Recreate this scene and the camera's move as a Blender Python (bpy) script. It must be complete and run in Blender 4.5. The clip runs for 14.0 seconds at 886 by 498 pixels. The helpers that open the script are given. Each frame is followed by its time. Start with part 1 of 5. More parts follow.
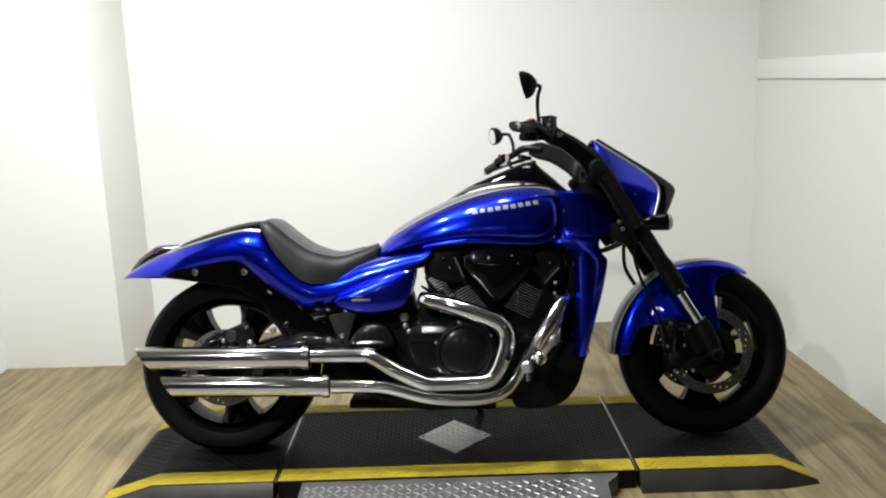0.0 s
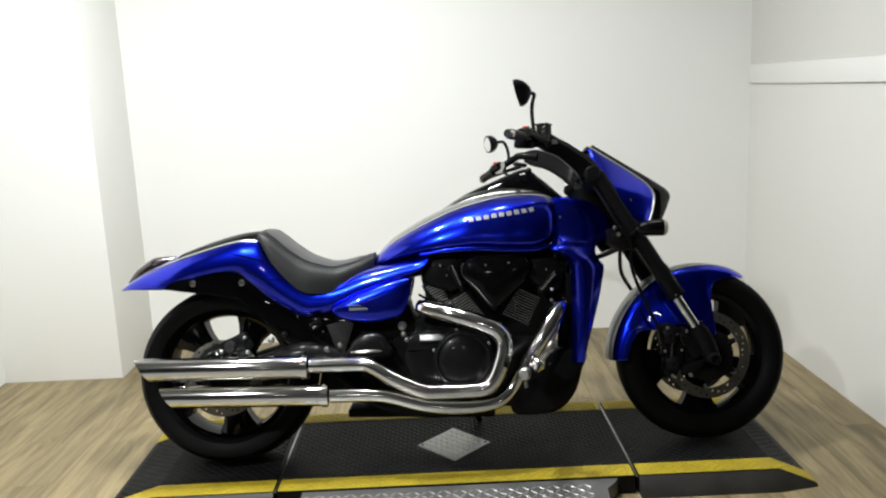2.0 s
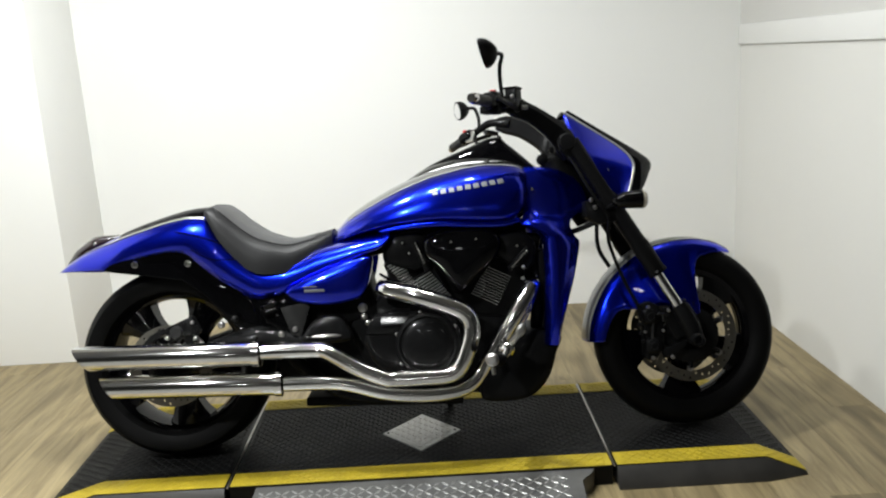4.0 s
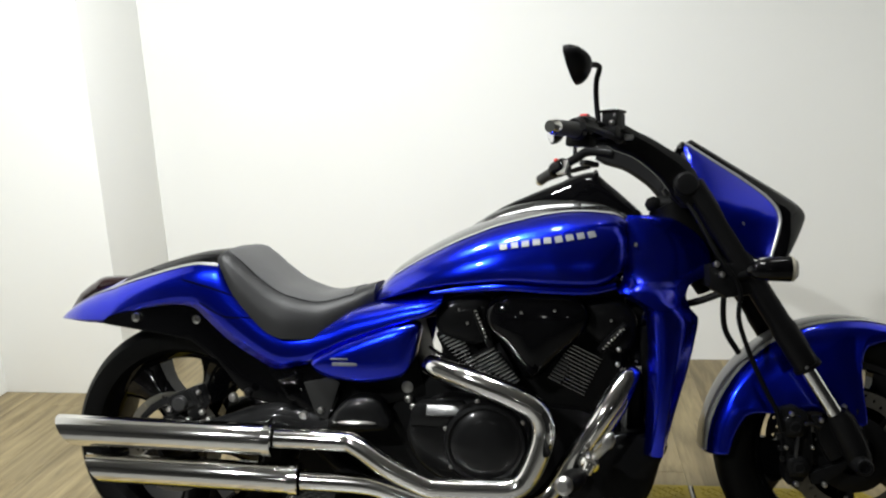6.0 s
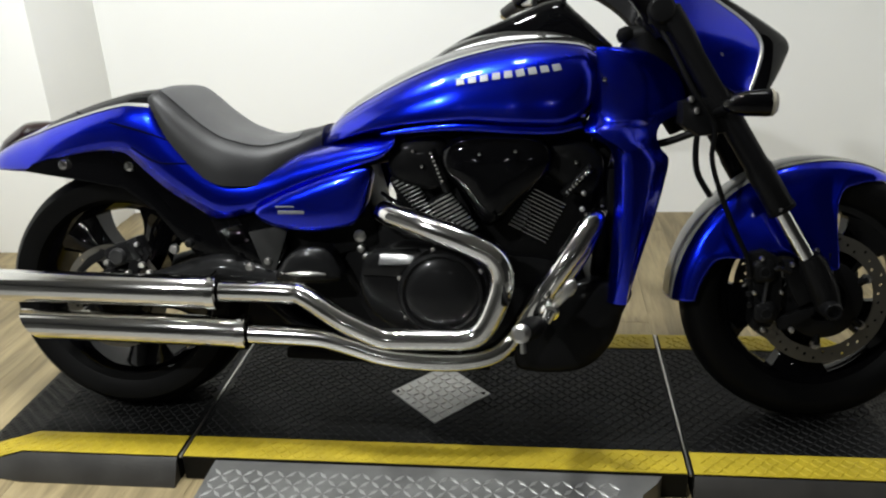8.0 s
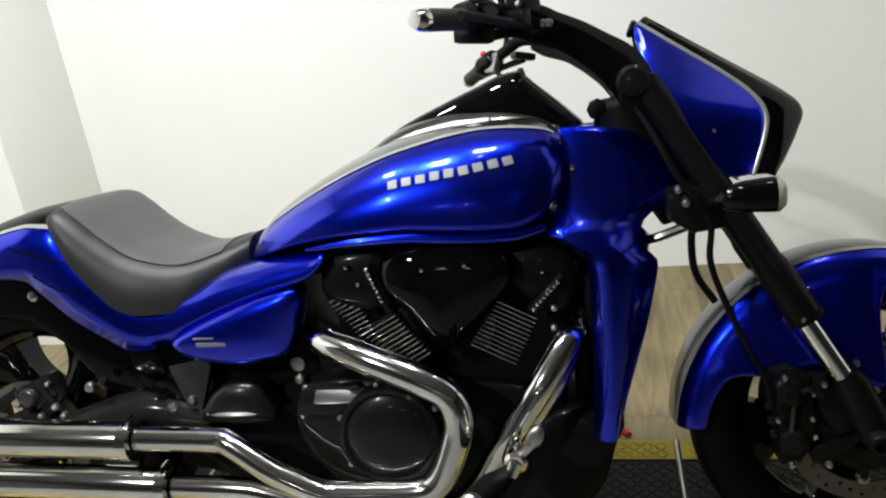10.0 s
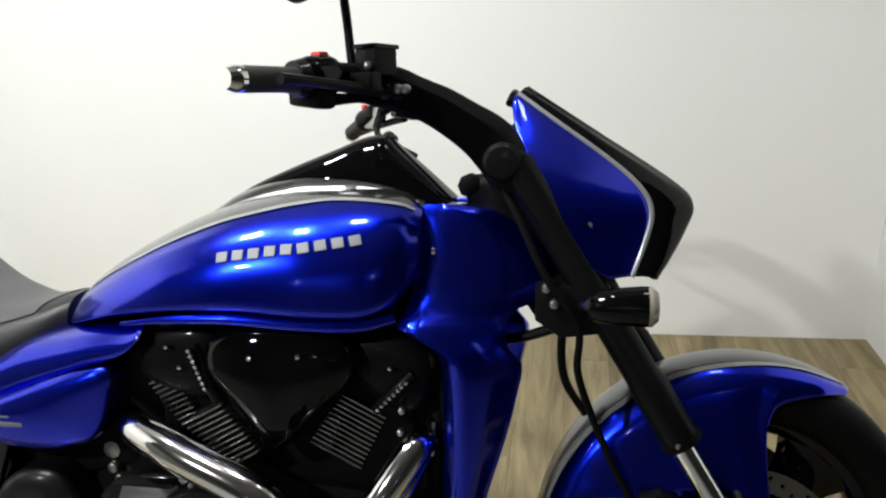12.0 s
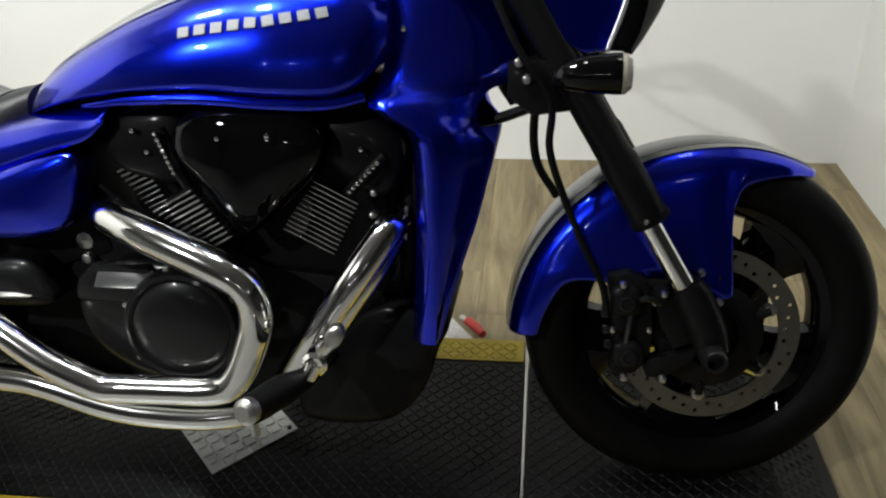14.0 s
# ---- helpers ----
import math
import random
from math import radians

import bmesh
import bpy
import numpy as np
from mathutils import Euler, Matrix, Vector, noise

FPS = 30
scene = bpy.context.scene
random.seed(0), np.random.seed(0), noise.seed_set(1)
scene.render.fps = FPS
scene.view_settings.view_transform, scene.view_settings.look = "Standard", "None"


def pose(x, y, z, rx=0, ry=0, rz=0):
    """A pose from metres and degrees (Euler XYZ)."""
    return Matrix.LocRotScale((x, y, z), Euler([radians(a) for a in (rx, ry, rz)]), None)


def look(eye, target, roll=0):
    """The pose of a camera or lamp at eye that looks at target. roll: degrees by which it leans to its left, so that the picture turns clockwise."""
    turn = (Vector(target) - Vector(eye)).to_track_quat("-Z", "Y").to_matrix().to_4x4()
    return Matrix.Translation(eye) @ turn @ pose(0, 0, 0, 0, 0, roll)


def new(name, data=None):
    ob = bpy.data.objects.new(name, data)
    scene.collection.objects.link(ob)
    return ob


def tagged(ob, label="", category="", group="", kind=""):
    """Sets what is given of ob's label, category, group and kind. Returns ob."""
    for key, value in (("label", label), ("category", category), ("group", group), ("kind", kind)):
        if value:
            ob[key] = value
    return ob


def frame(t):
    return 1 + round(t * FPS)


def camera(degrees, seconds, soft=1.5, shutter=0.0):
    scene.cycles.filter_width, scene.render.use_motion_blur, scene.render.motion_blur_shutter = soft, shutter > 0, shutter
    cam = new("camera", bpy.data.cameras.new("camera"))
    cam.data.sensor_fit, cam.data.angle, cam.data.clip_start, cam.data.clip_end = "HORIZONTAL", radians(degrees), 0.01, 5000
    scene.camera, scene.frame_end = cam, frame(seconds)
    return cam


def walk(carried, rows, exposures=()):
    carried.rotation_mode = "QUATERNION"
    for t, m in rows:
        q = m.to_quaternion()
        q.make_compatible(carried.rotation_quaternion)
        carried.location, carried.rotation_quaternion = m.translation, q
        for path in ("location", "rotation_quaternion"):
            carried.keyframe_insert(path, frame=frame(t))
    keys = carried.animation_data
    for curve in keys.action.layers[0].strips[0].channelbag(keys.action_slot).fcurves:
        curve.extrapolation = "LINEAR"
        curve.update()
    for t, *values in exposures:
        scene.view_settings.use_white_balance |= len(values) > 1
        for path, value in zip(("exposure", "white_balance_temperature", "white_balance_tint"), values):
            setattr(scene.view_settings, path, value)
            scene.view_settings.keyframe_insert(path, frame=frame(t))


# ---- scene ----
cam = camera(57.3, 14.0, soft=2.2)
PATH = [
    (0, (-0.073, -2.791, 1.382), (-0.071, -0.834, 0.972), -1.8),
    (0.5, (-0.082, -2.789, 1.38), (-0.078, -0.83, 0.977), -2.1),
    (1, (-0.073, -2.786, 1.384), (-0.076, -0.828, 0.975), -2.3),
    (1.5, (-0.074, -2.794, 1.382), (-0.072, -0.834, 0.984), -2.4),
    (2, (-0.072, -2.8, 1.384), (-0.062, -0.839, 0.993), -2.5),
    (2.5, (-0.064, -2.798, 1.387), (-0.056, -0.833, 1.016), -2.8),
    (3, (-0.053, -2.788, 1.396), (-0.046, -0.83, 0.988), -3.2),
    (3.2, (-0.049, -2.767, 1.381), (-0.021, -0.814, 0.951), -2.9),
    (5.3, (0.172, -2.161, 1.347), (0.073, -0.219, 0.877), -4.7),
    (5.5, (0.171, -2.095, 1.357), (-0.02, -0.157, 0.902), -4.0),
    (6, (0.188, -1.947, 1.383), (-0.107, -0.023, 0.924), -2.6),
    (6.5, (0.209, -1.87, 1.373), (-0.082, 0.035, 0.836), -2.7),
    (7, (0.207, -1.819, 1.34), (-0.071, 0.052, 0.689), -2.6),
    (7.5, (0.212, -1.821, 1.296), (-0.028, 0.023, 0.561), -2.9),
    (7.7, (0.209, -1.829, 1.285), (-0.027, 0.007, 0.529), -2.5),
    (9.8, (0.43, -1.464, 1.349), (0.057, 0.331, 0.55), -7.8),
    (10, (0.421, -1.407, 1.351), (0.023, 0.412, 0.62), -7.7),
    (10.5, (0.412, -1.299, 1.367), (0.003, 0.55, 0.723), -5.6),
    (11, (0.478, -1.209, 1.381), (0.036, 0.636, 0.75), -1.9),
    (11.5, (0.55, -1.171, 1.383), (0.168, 0.685, 0.744), -1.6),
    (12, (0.574, -1.161, 1.366), (0.279, 0.694, 0.679), -2.5),
    (12.5, (0.591, -1.159, 1.32), (0.37, 0.648, 0.492), -3.1),
    (13, (0.593, -1.172, 1.287), (0.381, 0.605, 0.395), -3.9),
    (13.5, (0.586, -1.193, 1.273), (0.342, 0.571, 0.361), -3.4),
    (14, (0.583, -1.205, 1.242), (0.351, 0.515, 0.248), -2.3),
]
walk(cam, [(t, look(eye, target, roll)) for t, eye, target, roll in PATH])

# ---------------------------------------------------------------- world and lamps
RT = 0.065      # height of the platform's deck
LEAN_BIKE = 11  # degrees, on its side stand
world = bpy.data.worlds.new("world")
scene.world = world
world.use_nodes = True
world.node_tree.nodes["Background"].inputs[0].default_value = (0.9, 0.95, 1.0, 1)
world.node_tree.nodes["Background"].inputs[1].default_value = 0.02
scene.view_settings.exposure = 0.75


# ---------------------------------------------------------------- materials
def nodes(name):
    m = bpy.data.materials.new(name)
    m.use_nodes = True
    nt = m.node_tree
    return m, nt, nt.nodes["Principled BSDF"]


def add(nt, kind, **inputs):
    n = nt.nodes.new(kind)
    for k, v in inputs.items():
        n.inputs[k.replace("_", " ")].default_value = v
    return n


def mat(name, col, rough=0.5, metal=0.0, coat=0.0, coat_rough=0.03, var=0.12, scale=6.0, fine=180.0, bump=0.05, rough_var=0.1, spec=0.5):
    """Colour with mottling at two scales, roughness variation and fine relief."""
    m, nt, p = nodes(name)
    tc = nt.nodes.new("ShaderNodeTexCoord")
    big = add(nt, "ShaderNodeTexNoise", Scale=scale, Detail=4.0)
    small = add(nt, "ShaderNodeTexNoise", Scale=fine, Detail=3.0)
    for n in (big, small):
        nt.links.new(tc.outputs["Object"], n.inputs["Vector"])
    ramp = nt.nodes.new("ShaderNodeMapRange")
    ramp.inputs["To Min"].default_value, ramp.inputs["To Max"].default_value = 1 - var, 1 + var
    nt.links.new(big.outputs["Fac"], ramp.inputs["Value"])
    mix = nt.nodes.new("ShaderNodeVectorMath")
    mix.operation = "SCALE"
    mix.inputs[0].default_value = col
    nt.links.new(ramp.outputs[0], mix.inputs["Scale"])
    nt.links.new(mix.outputs[0], p.inputs["Base Color"])
    rr = nt.nodes.new("ShaderNodeMapRange")
    rr.inputs["To Min"].default_value, rr.inputs["To Max"].default_value = max(0.02, rough - rough_var), min(1, rough + rough_var)
    nt.links.new(big.outputs["Fac"], rr.inputs["Value"])
    nt.links.new(rr.outputs[0], p.inputs["Roughness"])
    p.inputs["Metallic"].default_value = metal
    p.inputs["Coat Weight"].default_value = coat
    p.inputs["Coat Roughness"].default_value = coat_rough
    p.inputs["Specular IOR Level"].default_value = spec
    if bump:
        b = add(nt, "ShaderNodeBump", Strength=bump, Distance=0.002)
        nt.links.new(small.outputs["Fac"], b.inputs["Height"])
        nt.links.new(b.outputs[0], p.inputs["Normal"])
    return m


BLUE = mat("blue_metallic_paint", (0.0026, 0.014, 0.58), 0.215, 0.97, 0.8, 0.015, var=0.05, fine=900, bump=0.03, rough_var=0.03)
BLACK_GLOSS = mat("black_gloss_paint", (0.0015, 0.0015, 0.0018), 0.5, 0.0, 0.45, 0.015, bump=0.0, spec=0.0)
GUNMETAL = mat("gunmetal_stripe", (0.085, 0.085, 0.085), 0.30, 0.6, 0.5, bump=0.0)
DARK_PANEL = mat("charcoal_panel_paint", (0.019, 0.019, 0.018), 0.24, 0.5, 0.8, 0.02, bump=0.0)
BLACK_SATIN = mat("black_satin_metal", (0.0045, 0.0045, 0.0047), 0.5, 0.0, 0.12, 0.10, bump=0.05, spec=0.05)
BLACK_MATTE = mat("black_plastic", (0.004, 0.004, 0.004), 0.5, bump=0.15, spec=0.06)
GREY_STRIPE = mat("silver_grey_stripe", (0.26, 0.26, 0.26), 0.35, 0.4, 0.6, bump=0.0)
CHROME = mat("polished_chrome", (0.77, 0.76, 0.735), 0.09, 1.0, var=0.10, rough_var=0.035, bump=0.02, fine=60)
STEEL = mat("brushed_steel", (0.45, 0.44, 0.42), 0.32, 1.0, bump=0.08)
ALU = mat("machined_fin_edges", (0.40, 0.40, 0.39), 0.27, 1.0, bump=0.05)
COVER = mat("dark_engine_cover", (0.0055, 0.0055, 0.0058), 0.38, 0.15, 0.32, 0.10, bump=0.06, spec=0.12)
CASE_EDGE = mat("grey_cast_case", (0.055, 0.055, 0.055), 0.30, 0.7, bump=0.08)
RUBBER = mat("tyre_rubber", (0.003, 0.003, 0.003), 0.5, bump=0.12, fine=240, spec=0.06)
GRIP = mat("grip_rubber", (0.014, 0.014, 0.013), 0.6, bump=0.3, fine=500)
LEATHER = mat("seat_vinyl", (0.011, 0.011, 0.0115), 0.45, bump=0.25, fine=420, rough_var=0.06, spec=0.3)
# insert vinyl made paler: light on the seat's top is in the colour
LEATHER_LIT = mat("lit_insert_vinyl", (0.055, 0.055, 0.056), 0.5, bump=0.45, fine=300, rough_var=0.05, spec=0.4)
LENS_CLEAR = mat("clear_lamp_lens", (0.26, 0.24, 0.19), 0.15, 0.0, 0.6, bump=0.1, fine=120)
SKIRT = mat("scuffed_skirt_steel", (0.045, 0.043, 0.040), 0.5, 0.4, var=0.5, scale=10, bump=0.2)
LENS_RED = mat("smoked_red_lens", (0.012, 0.004, 0.004), 0.15, 0.0, 1.0)
RED = mat("red_plastic", (0.45, 0.02, 0.015), 0.4)
MIRROR = mat("mirror_glass", (0.8, 0.8, 0.8), 0.03, 1.0, var=0.01, rough_var=0.01, bump=0)
DISC = mat("brake_disc_steel", (0.19, 0.18, 0.155), 0.42, 1.0, fine=90, bump=0.08)
LETTER = mat("silver_badge", (0.15, 0.155, 0.165), 0.5, 0.4, bump=0.02)
WALL = mat("white_wall_paint", (0.80, 0.80, 0.775), 0.7, var=0.025, scale=1.3, fine=120, bump=0.06, rough_var=0.05)
# for the wall above the ledge: its shade is put into a greyer tone
SHADEWALL = mat("shaded_wall_paint", (0.60, 0.595, 0.57), 0.7, var=0.05, scale=1.3, fine=120, bump=0.06)
# white paint toned down; the side wall's weaker light is in it
DIMWALL = mat("dimmed_wall_paint", (0.68, 0.675, 0.645), 0.7, var=0.03, scale=1.3, fine=120, bump=0.06)
TRIM = mat("white_trim_paint", (0.74, 0.74, 0.72), 0.5, var=0.02, bump=0.03)
CEIL = mat("ceiling_paint", (0.55, 0.55, 0.545), 0.8, var=0.03, bump=0.1)
DECK = mat("dark_deck_steel", (0.0026, 0.0027, 0.0028), 0.46, 0.0, var=0.35, scale=9, bump=0.15, spec=0.14)
TREAD = mat("worn_tread_steel", (0.0065, 0.0065, 0.0064), 0.62, 0.1, var=0.5, scale=14, bump=0.1, spec=0.3)
SIDE_STEEL = mat("platform_side_steel", (0.17, 0.17, 0.165), 0.42, 0.6, var=0.5, scale=12, bump=0.15)
BARE = mat("bare_tread_plate", (0.42, 0.42, 0.41), 0.42, 0.8, var=0.3, scale=20, bump=0.15)
YELLOW = mat("yellow_safety_tape", (0.38, 0.288, 0.011), 0.6, var=0.32, scale=18, fine=70, bump=0.3)
# DARK to HALL_WALL: the unseen hall, toned by what the bike reflects
DARK = mat("unseen_dark_wall", (0.04, 0.04, 0.04), 0.8, var=0.1, bump=0.05)
HALL_CEIL = mat("unseen_hall_ceiling", (0.20, 0.20, 0.195), 0.8, var=0.06, bump=0.1)
HALL_FLOOR = mat("unseen_hall_floor", (0.17, 0.167, 0.155), 0.6, var=0.25, scale=1.5, bump=0.1)
HALL_WALL = mat("unseen_hall_wall", (0.15, 0.15, 0.142), 0.8, var=0.1, bump=0.05)
SPECKLED = mat("speckled_stone", (0.52, 0.51, 0.48), 0.6, var=0.55, scale=140, fine=300, bump=0.3)
BRACKET = mat("matt_bracket_paint", (0.014, 0.014, 0.0135), 0.6, bump=0.1, spec=0.2)
GAP = mat("dark_gap", (0.003, 0.003, 0.003), 0.9, bump=0, spec=0.0)


def wood_mat():
    m, nt, p = nodes("oak_vinyl_planks")
    tc = nt.nodes.new("ShaderNodeTexCoord")
    oi = nt.nodes.new("ShaderNodeObjectInfo")
    off = nt.nodes.new("ShaderNodeVectorMath")
    off.operation = "SCALE"
    off.inputs[0].default_value = (7.3, 3.1, 9.7)
    nt.links.new(oi.outputs["Random"], off.inputs["Scale"])
    plus = nt.nodes.new("ShaderNodeVectorMath")
    nt.links.new(tc.outputs["Object"], plus.inputs[0])
    nt.links.new(off.outputs[0], plus.inputs[1])
    mp = nt.nodes.new("ShaderNodeMapping")
    mp.inputs["Scale"].default_value = (9.0, 0.9, 1.0)
    nt.links.new(plus.outputs[0], mp.inputs["Vector"])
    grain = add(nt, "ShaderNodeTexNoise", Scale=2.2, Detail=7.0, Roughness=0.62, Distortion=0.6)
    nt.links.new(mp.outputs[0], grain.inputs["Vector"])
    mp2 = nt.nodes.new("ShaderNodeMapping")
    mp2.inputs["Scale"].default_value = (60.0, 3.0, 1.0)
    nt.links.new(plus.outputs[0], mp2.inputs["Vector"])
    fine = add(nt, "ShaderNodeTexNoise", Scale=2.0, Detail=5.0)
    nt.links.new(mp2.outputs[0], fine.inputs["Vector"])
    cr = nt.nodes.new("ShaderNodeValToRGB")
    cr.color_ramp.elements[0].position, cr.color_ramp.elements[0].color = 0.33, (0.120, 0.090, 0.043, 1)
    cr.color_ramp.elements[1].position, cr.color_ramp.elements[1].color = 0.68, (0.32, 0.255, 0.135, 1)
    nt.links.new(grain.outputs["Fac"], cr.inputs[0])
    v = nt.nodes.new("ShaderNodeMapRange")
    v.inputs["To Min"].default_value, v.inputs["To Max"].default_value = 0.80, 1.16
    nt.links.new(oi.outputs["Random"], v.inputs["Value"])
    f = nt.nodes.new("ShaderNodeMapRange")
    f.inputs["To Min"].default_value, f.inputs["To Max"].default_value = 0.85, 1.15
    nt.links.new(fine.outputs["Fac"], f.inputs["Value"])
    mul = nt.nodes.new("ShaderNodeMath")
    mul.operation = "MULTIPLY"
    nt.links.new(v.outputs[0], mul.inputs[0])
    nt.links.new(f.outputs[0], mul.inputs[1])
    sc = nt.nodes.new("ShaderNodeVectorMath")
    sc.operation = "SCALE"
    nt.links.new(cr.outputs[0], sc.inputs[0])
    nt.links.new(mul.outputs[0], sc.inputs["Scale"])
    nt.links.new(sc.outputs[0], p.inputs["Base Color"])
    p.inputs["Roughness"].default_value = 0.48
    b = add(nt, "ShaderNodeBump", Strength=0.12, Distance=0.002)
    nt.links.new(fine.outputs["Fac"], b.inputs["Height"])
    nt.links.new(b.outputs[0], p.inputs["Normal"])
    return m


WOOD = wood_mat()


def glow(name, col, strength):
    m, nt, p = nodes(name)
    p.inputs["Base Color"].default_value = (0.9, 0.9, 0.9, 1)
    p.inputs["Emission Color"].default_value = (*col, 1)
    p.inputs["Emission Strength"].default_value = strength
    return m


# ---------------------------------------------------------------- mesh helpers
def part(name, bm, material, parent, label="", sharp=38, solid=0.0):
    me = bpy.data.meshes.new(name)
    bmesh.ops.recalc_face_normals(bm, faces=bm.faces[:])
    bm.to_mesh(me)
    bm.free()
    me.materials.append(material)
    me.polygons.foreach_set("use_smooth", [True] * len(me.polygons))
    me.set_sharp_from_angle(angle=radians(sharp))
    ob = new(name, me)
    if parent:
        ob.parent = parent
    if label:
        tagged(ob, label)
    if solid:
        mod = ob.modifiers.new("shell", "SOLIDIFY")
        mod.thickness, mod.offset = solid, 0.0
    return ob


def table(xs, ys):
    """A smooth curve through a few heights."""
    xs, ys = np.array(xs, float), np.array(ys, float)
    d = np.diff(ys) / np.diff(xs)
    m = np.r_[d[0], [0 if a * b <= 0 else 2 * a * b / (a + b) for a, b in zip(d[:-1], d[1:])], d[-1]]

    def f(x):
        x = min(max(x, xs[0]), xs[-1])
        i = min(int(np.searchsorted(xs, x, side="right")) - 1, len(xs) - 2)
        h = xs[i + 1] - xs[i]
        t = (x - xs[i]) / h
        return ((2 * t**3 - 3 * t**2 + 1) * ys[i] + (t**3 - 2 * t**2 + t) * h * m[i] + (3 * t**2 - 2 * t**3) * ys[i + 1] + (t**3 - t**2) * h * m[i + 1])

    return f


def smooth_line(pts, n=8, closed=False):
    """Catmull-Rom through the points."""
    p = [Vector(q) for q in pts]
    out = []
    k = len(p)
    for i in range(k if closed else k - 1):
        if closed:
            a, b, c, d = p[i - 1], p[i], p[(i + 1) % k], p[(i + 2) % k]
        else:
            b, c = p[i], p[i + 1]
            a = p[i - 1] if i else b * 2 - c
            d = p[i + 2] if i + 2 < k else c * 2 - b
        for j in range(n):
            t = j / n
            out.append(0.5 * ((2 * b) + (c - a) * t + (2 * a - 5 * b + 4 * c - d) * t * t + (3 * b - a - 3 * c + d) * t**3))
    if not closed:
        out.append(p[-1])
    return out


def grid_faces(bm, rows, closed_u=False):
    for a, b in zip(rows[:-1], rows[1:]):
        n = len(a)
        for i in range(n if closed_u else n - 1):
            j = (i + 1) % n
            bm.faces.new((a[i], a[j], b[j], b[i]))


def tube_bm(pts, radius, seg=14, n=8, smooth=True, cap=True, flat=1.0):
    line = smooth_line(pts, n) if smooth and len(pts) > 2 else [Vector(p) for p in pts]
    k = len(pts)
    rs = [radius] * k if isinstance(radius, (int, float)) else list(radius)
    bm = bmesh.new()
    rows = []
    prev = None
    for i, q in enumerate(line):
        t = (line[min(i + 1, len(line) - 1)] - line[max(i - 1, 0)]).normalized()
        if prev is None:
            ref = Vector((0, 1, 0)) if abs(t.y) < 0.9 else Vector((1, 0, 0))
            prev = (ref - t * ref.dot(t)).normalized()
        else:
            prev = (prev - t * prev.dot(t)).normalized()
        side = t.cross(prev)
        s = i / max(1, len(line) - 1) * (k - 1)
        r = float(np.interp(s, range(k), rs))
        rows.append([bm.verts.new(q + prev * (math.cos(a) * r * flat) + side * (math.sin(a) * r)) for a in (2 * math.pi * j / seg for j in range(seg))])
    grid_faces(bm, rows, True)
    if cap:
        bm.faces.new(rows[0])
        bm.faces.new(rows[-1])
    return bm


def lathe_bm(profile, centre=(0, 0, 0), seg=48, closed=False):
    """Turn (radius, y) about an axle along y."""
    bm = bmesh.new()
    cx, cy, cz = centre
    rows = [[bm.verts.new((cx + r * math.cos(a), cy + y, cz + r * math.sin(a))) for a in (2 * math.pi * j / seg for j in range(seg))] for r, y in profile]
    grid_faces(bm, rows + ([rows[0]] if closed else []), True)
    if not closed:
        bm.faces.new(rows[0])
        bm.faces.new(rows[-1])
    return bm


def box_bm(centre, size, rot=(0, 0, 0), bevel=0.004):
    bm = bmesh.new()
    bmesh.ops.create_cube(bm, size=1)
    bmesh.ops.scale(bm, vec=size, verts=bm.verts)
    if bevel:
        bmesh.ops.bevel(bm, geom=bm.edges[:], offset=min(bevel, min(size) * 0.45), segments=2, affect="EDGES", profile=0.6)
    bmesh.ops.transform(bm, matrix=pose(*centre, *rot), verts=bm.verts)
    return bm


def pillow_bm(outline, y, bulge, depth=0.03, side=-1, n=6, smooth=True, rings=(1, 0.985, 0.94, 0.85, 0.68, 0.45, 0.2)):
    """A bulged panel on an outline of (x, z), facing side * y."""
    pts = [(a, 0, b) for a, b in outline]
    line = smooth_line(pts, n, True) if smooth else [Vector(p) for p in pts]
    c = sum(line, Vector()) / len(line)
    bm = bmesh.new()
    rows = [[bm.verts.new((q.x, side * (abs(y) - depth), q.z)) for q in line]]
    for s in rings:
        h = bulge * (1 - s**3.0) ** 0.5 if s < 1 else 0
        rows.append([bm.verts.new((c.x + (q.x - c.x) * s, side * (abs(y) + h), c.z + (q.z - c.z) * s)) for q in line])
    grid_faces(bm, rows, True)
    bm.faces.new(rows[0])
    bm.faces.new(rows[-1])
    return bm


def plate_bm(outline, y0, y1, bevel=0.003, smooth=False, n=5):
    line = smooth_line([(a, 0, b) for a, b in outline], n, True) if smooth else [Vector((a, 0, b)) for a, b in outline]
    bm = bmesh.new()
    f = bm.faces.new([bm.verts.new((q.x, y0, q.z)) for q in line])
    r = bmesh.ops.extrude_face_region(bm, geom=[f])
    bmesh.ops.translate(bm, vec=(0, y1 - y0, 0), verts=[v for v in r["geom"] if isinstance(v, bmesh.types.BMVert)])
    if bevel:
        edges = [e for e in bm.edges if abs(e.verts[0].co.y - e.verts[1].co.y) < 1e-6]
        bmesh.ops.bevel(bm, geom=edges, offset=bevel, segments=2, affect="EDGES", profile=0.6)
    return bm


def spow(v, e):
    return math.copysign(abs(v) ** e, v)


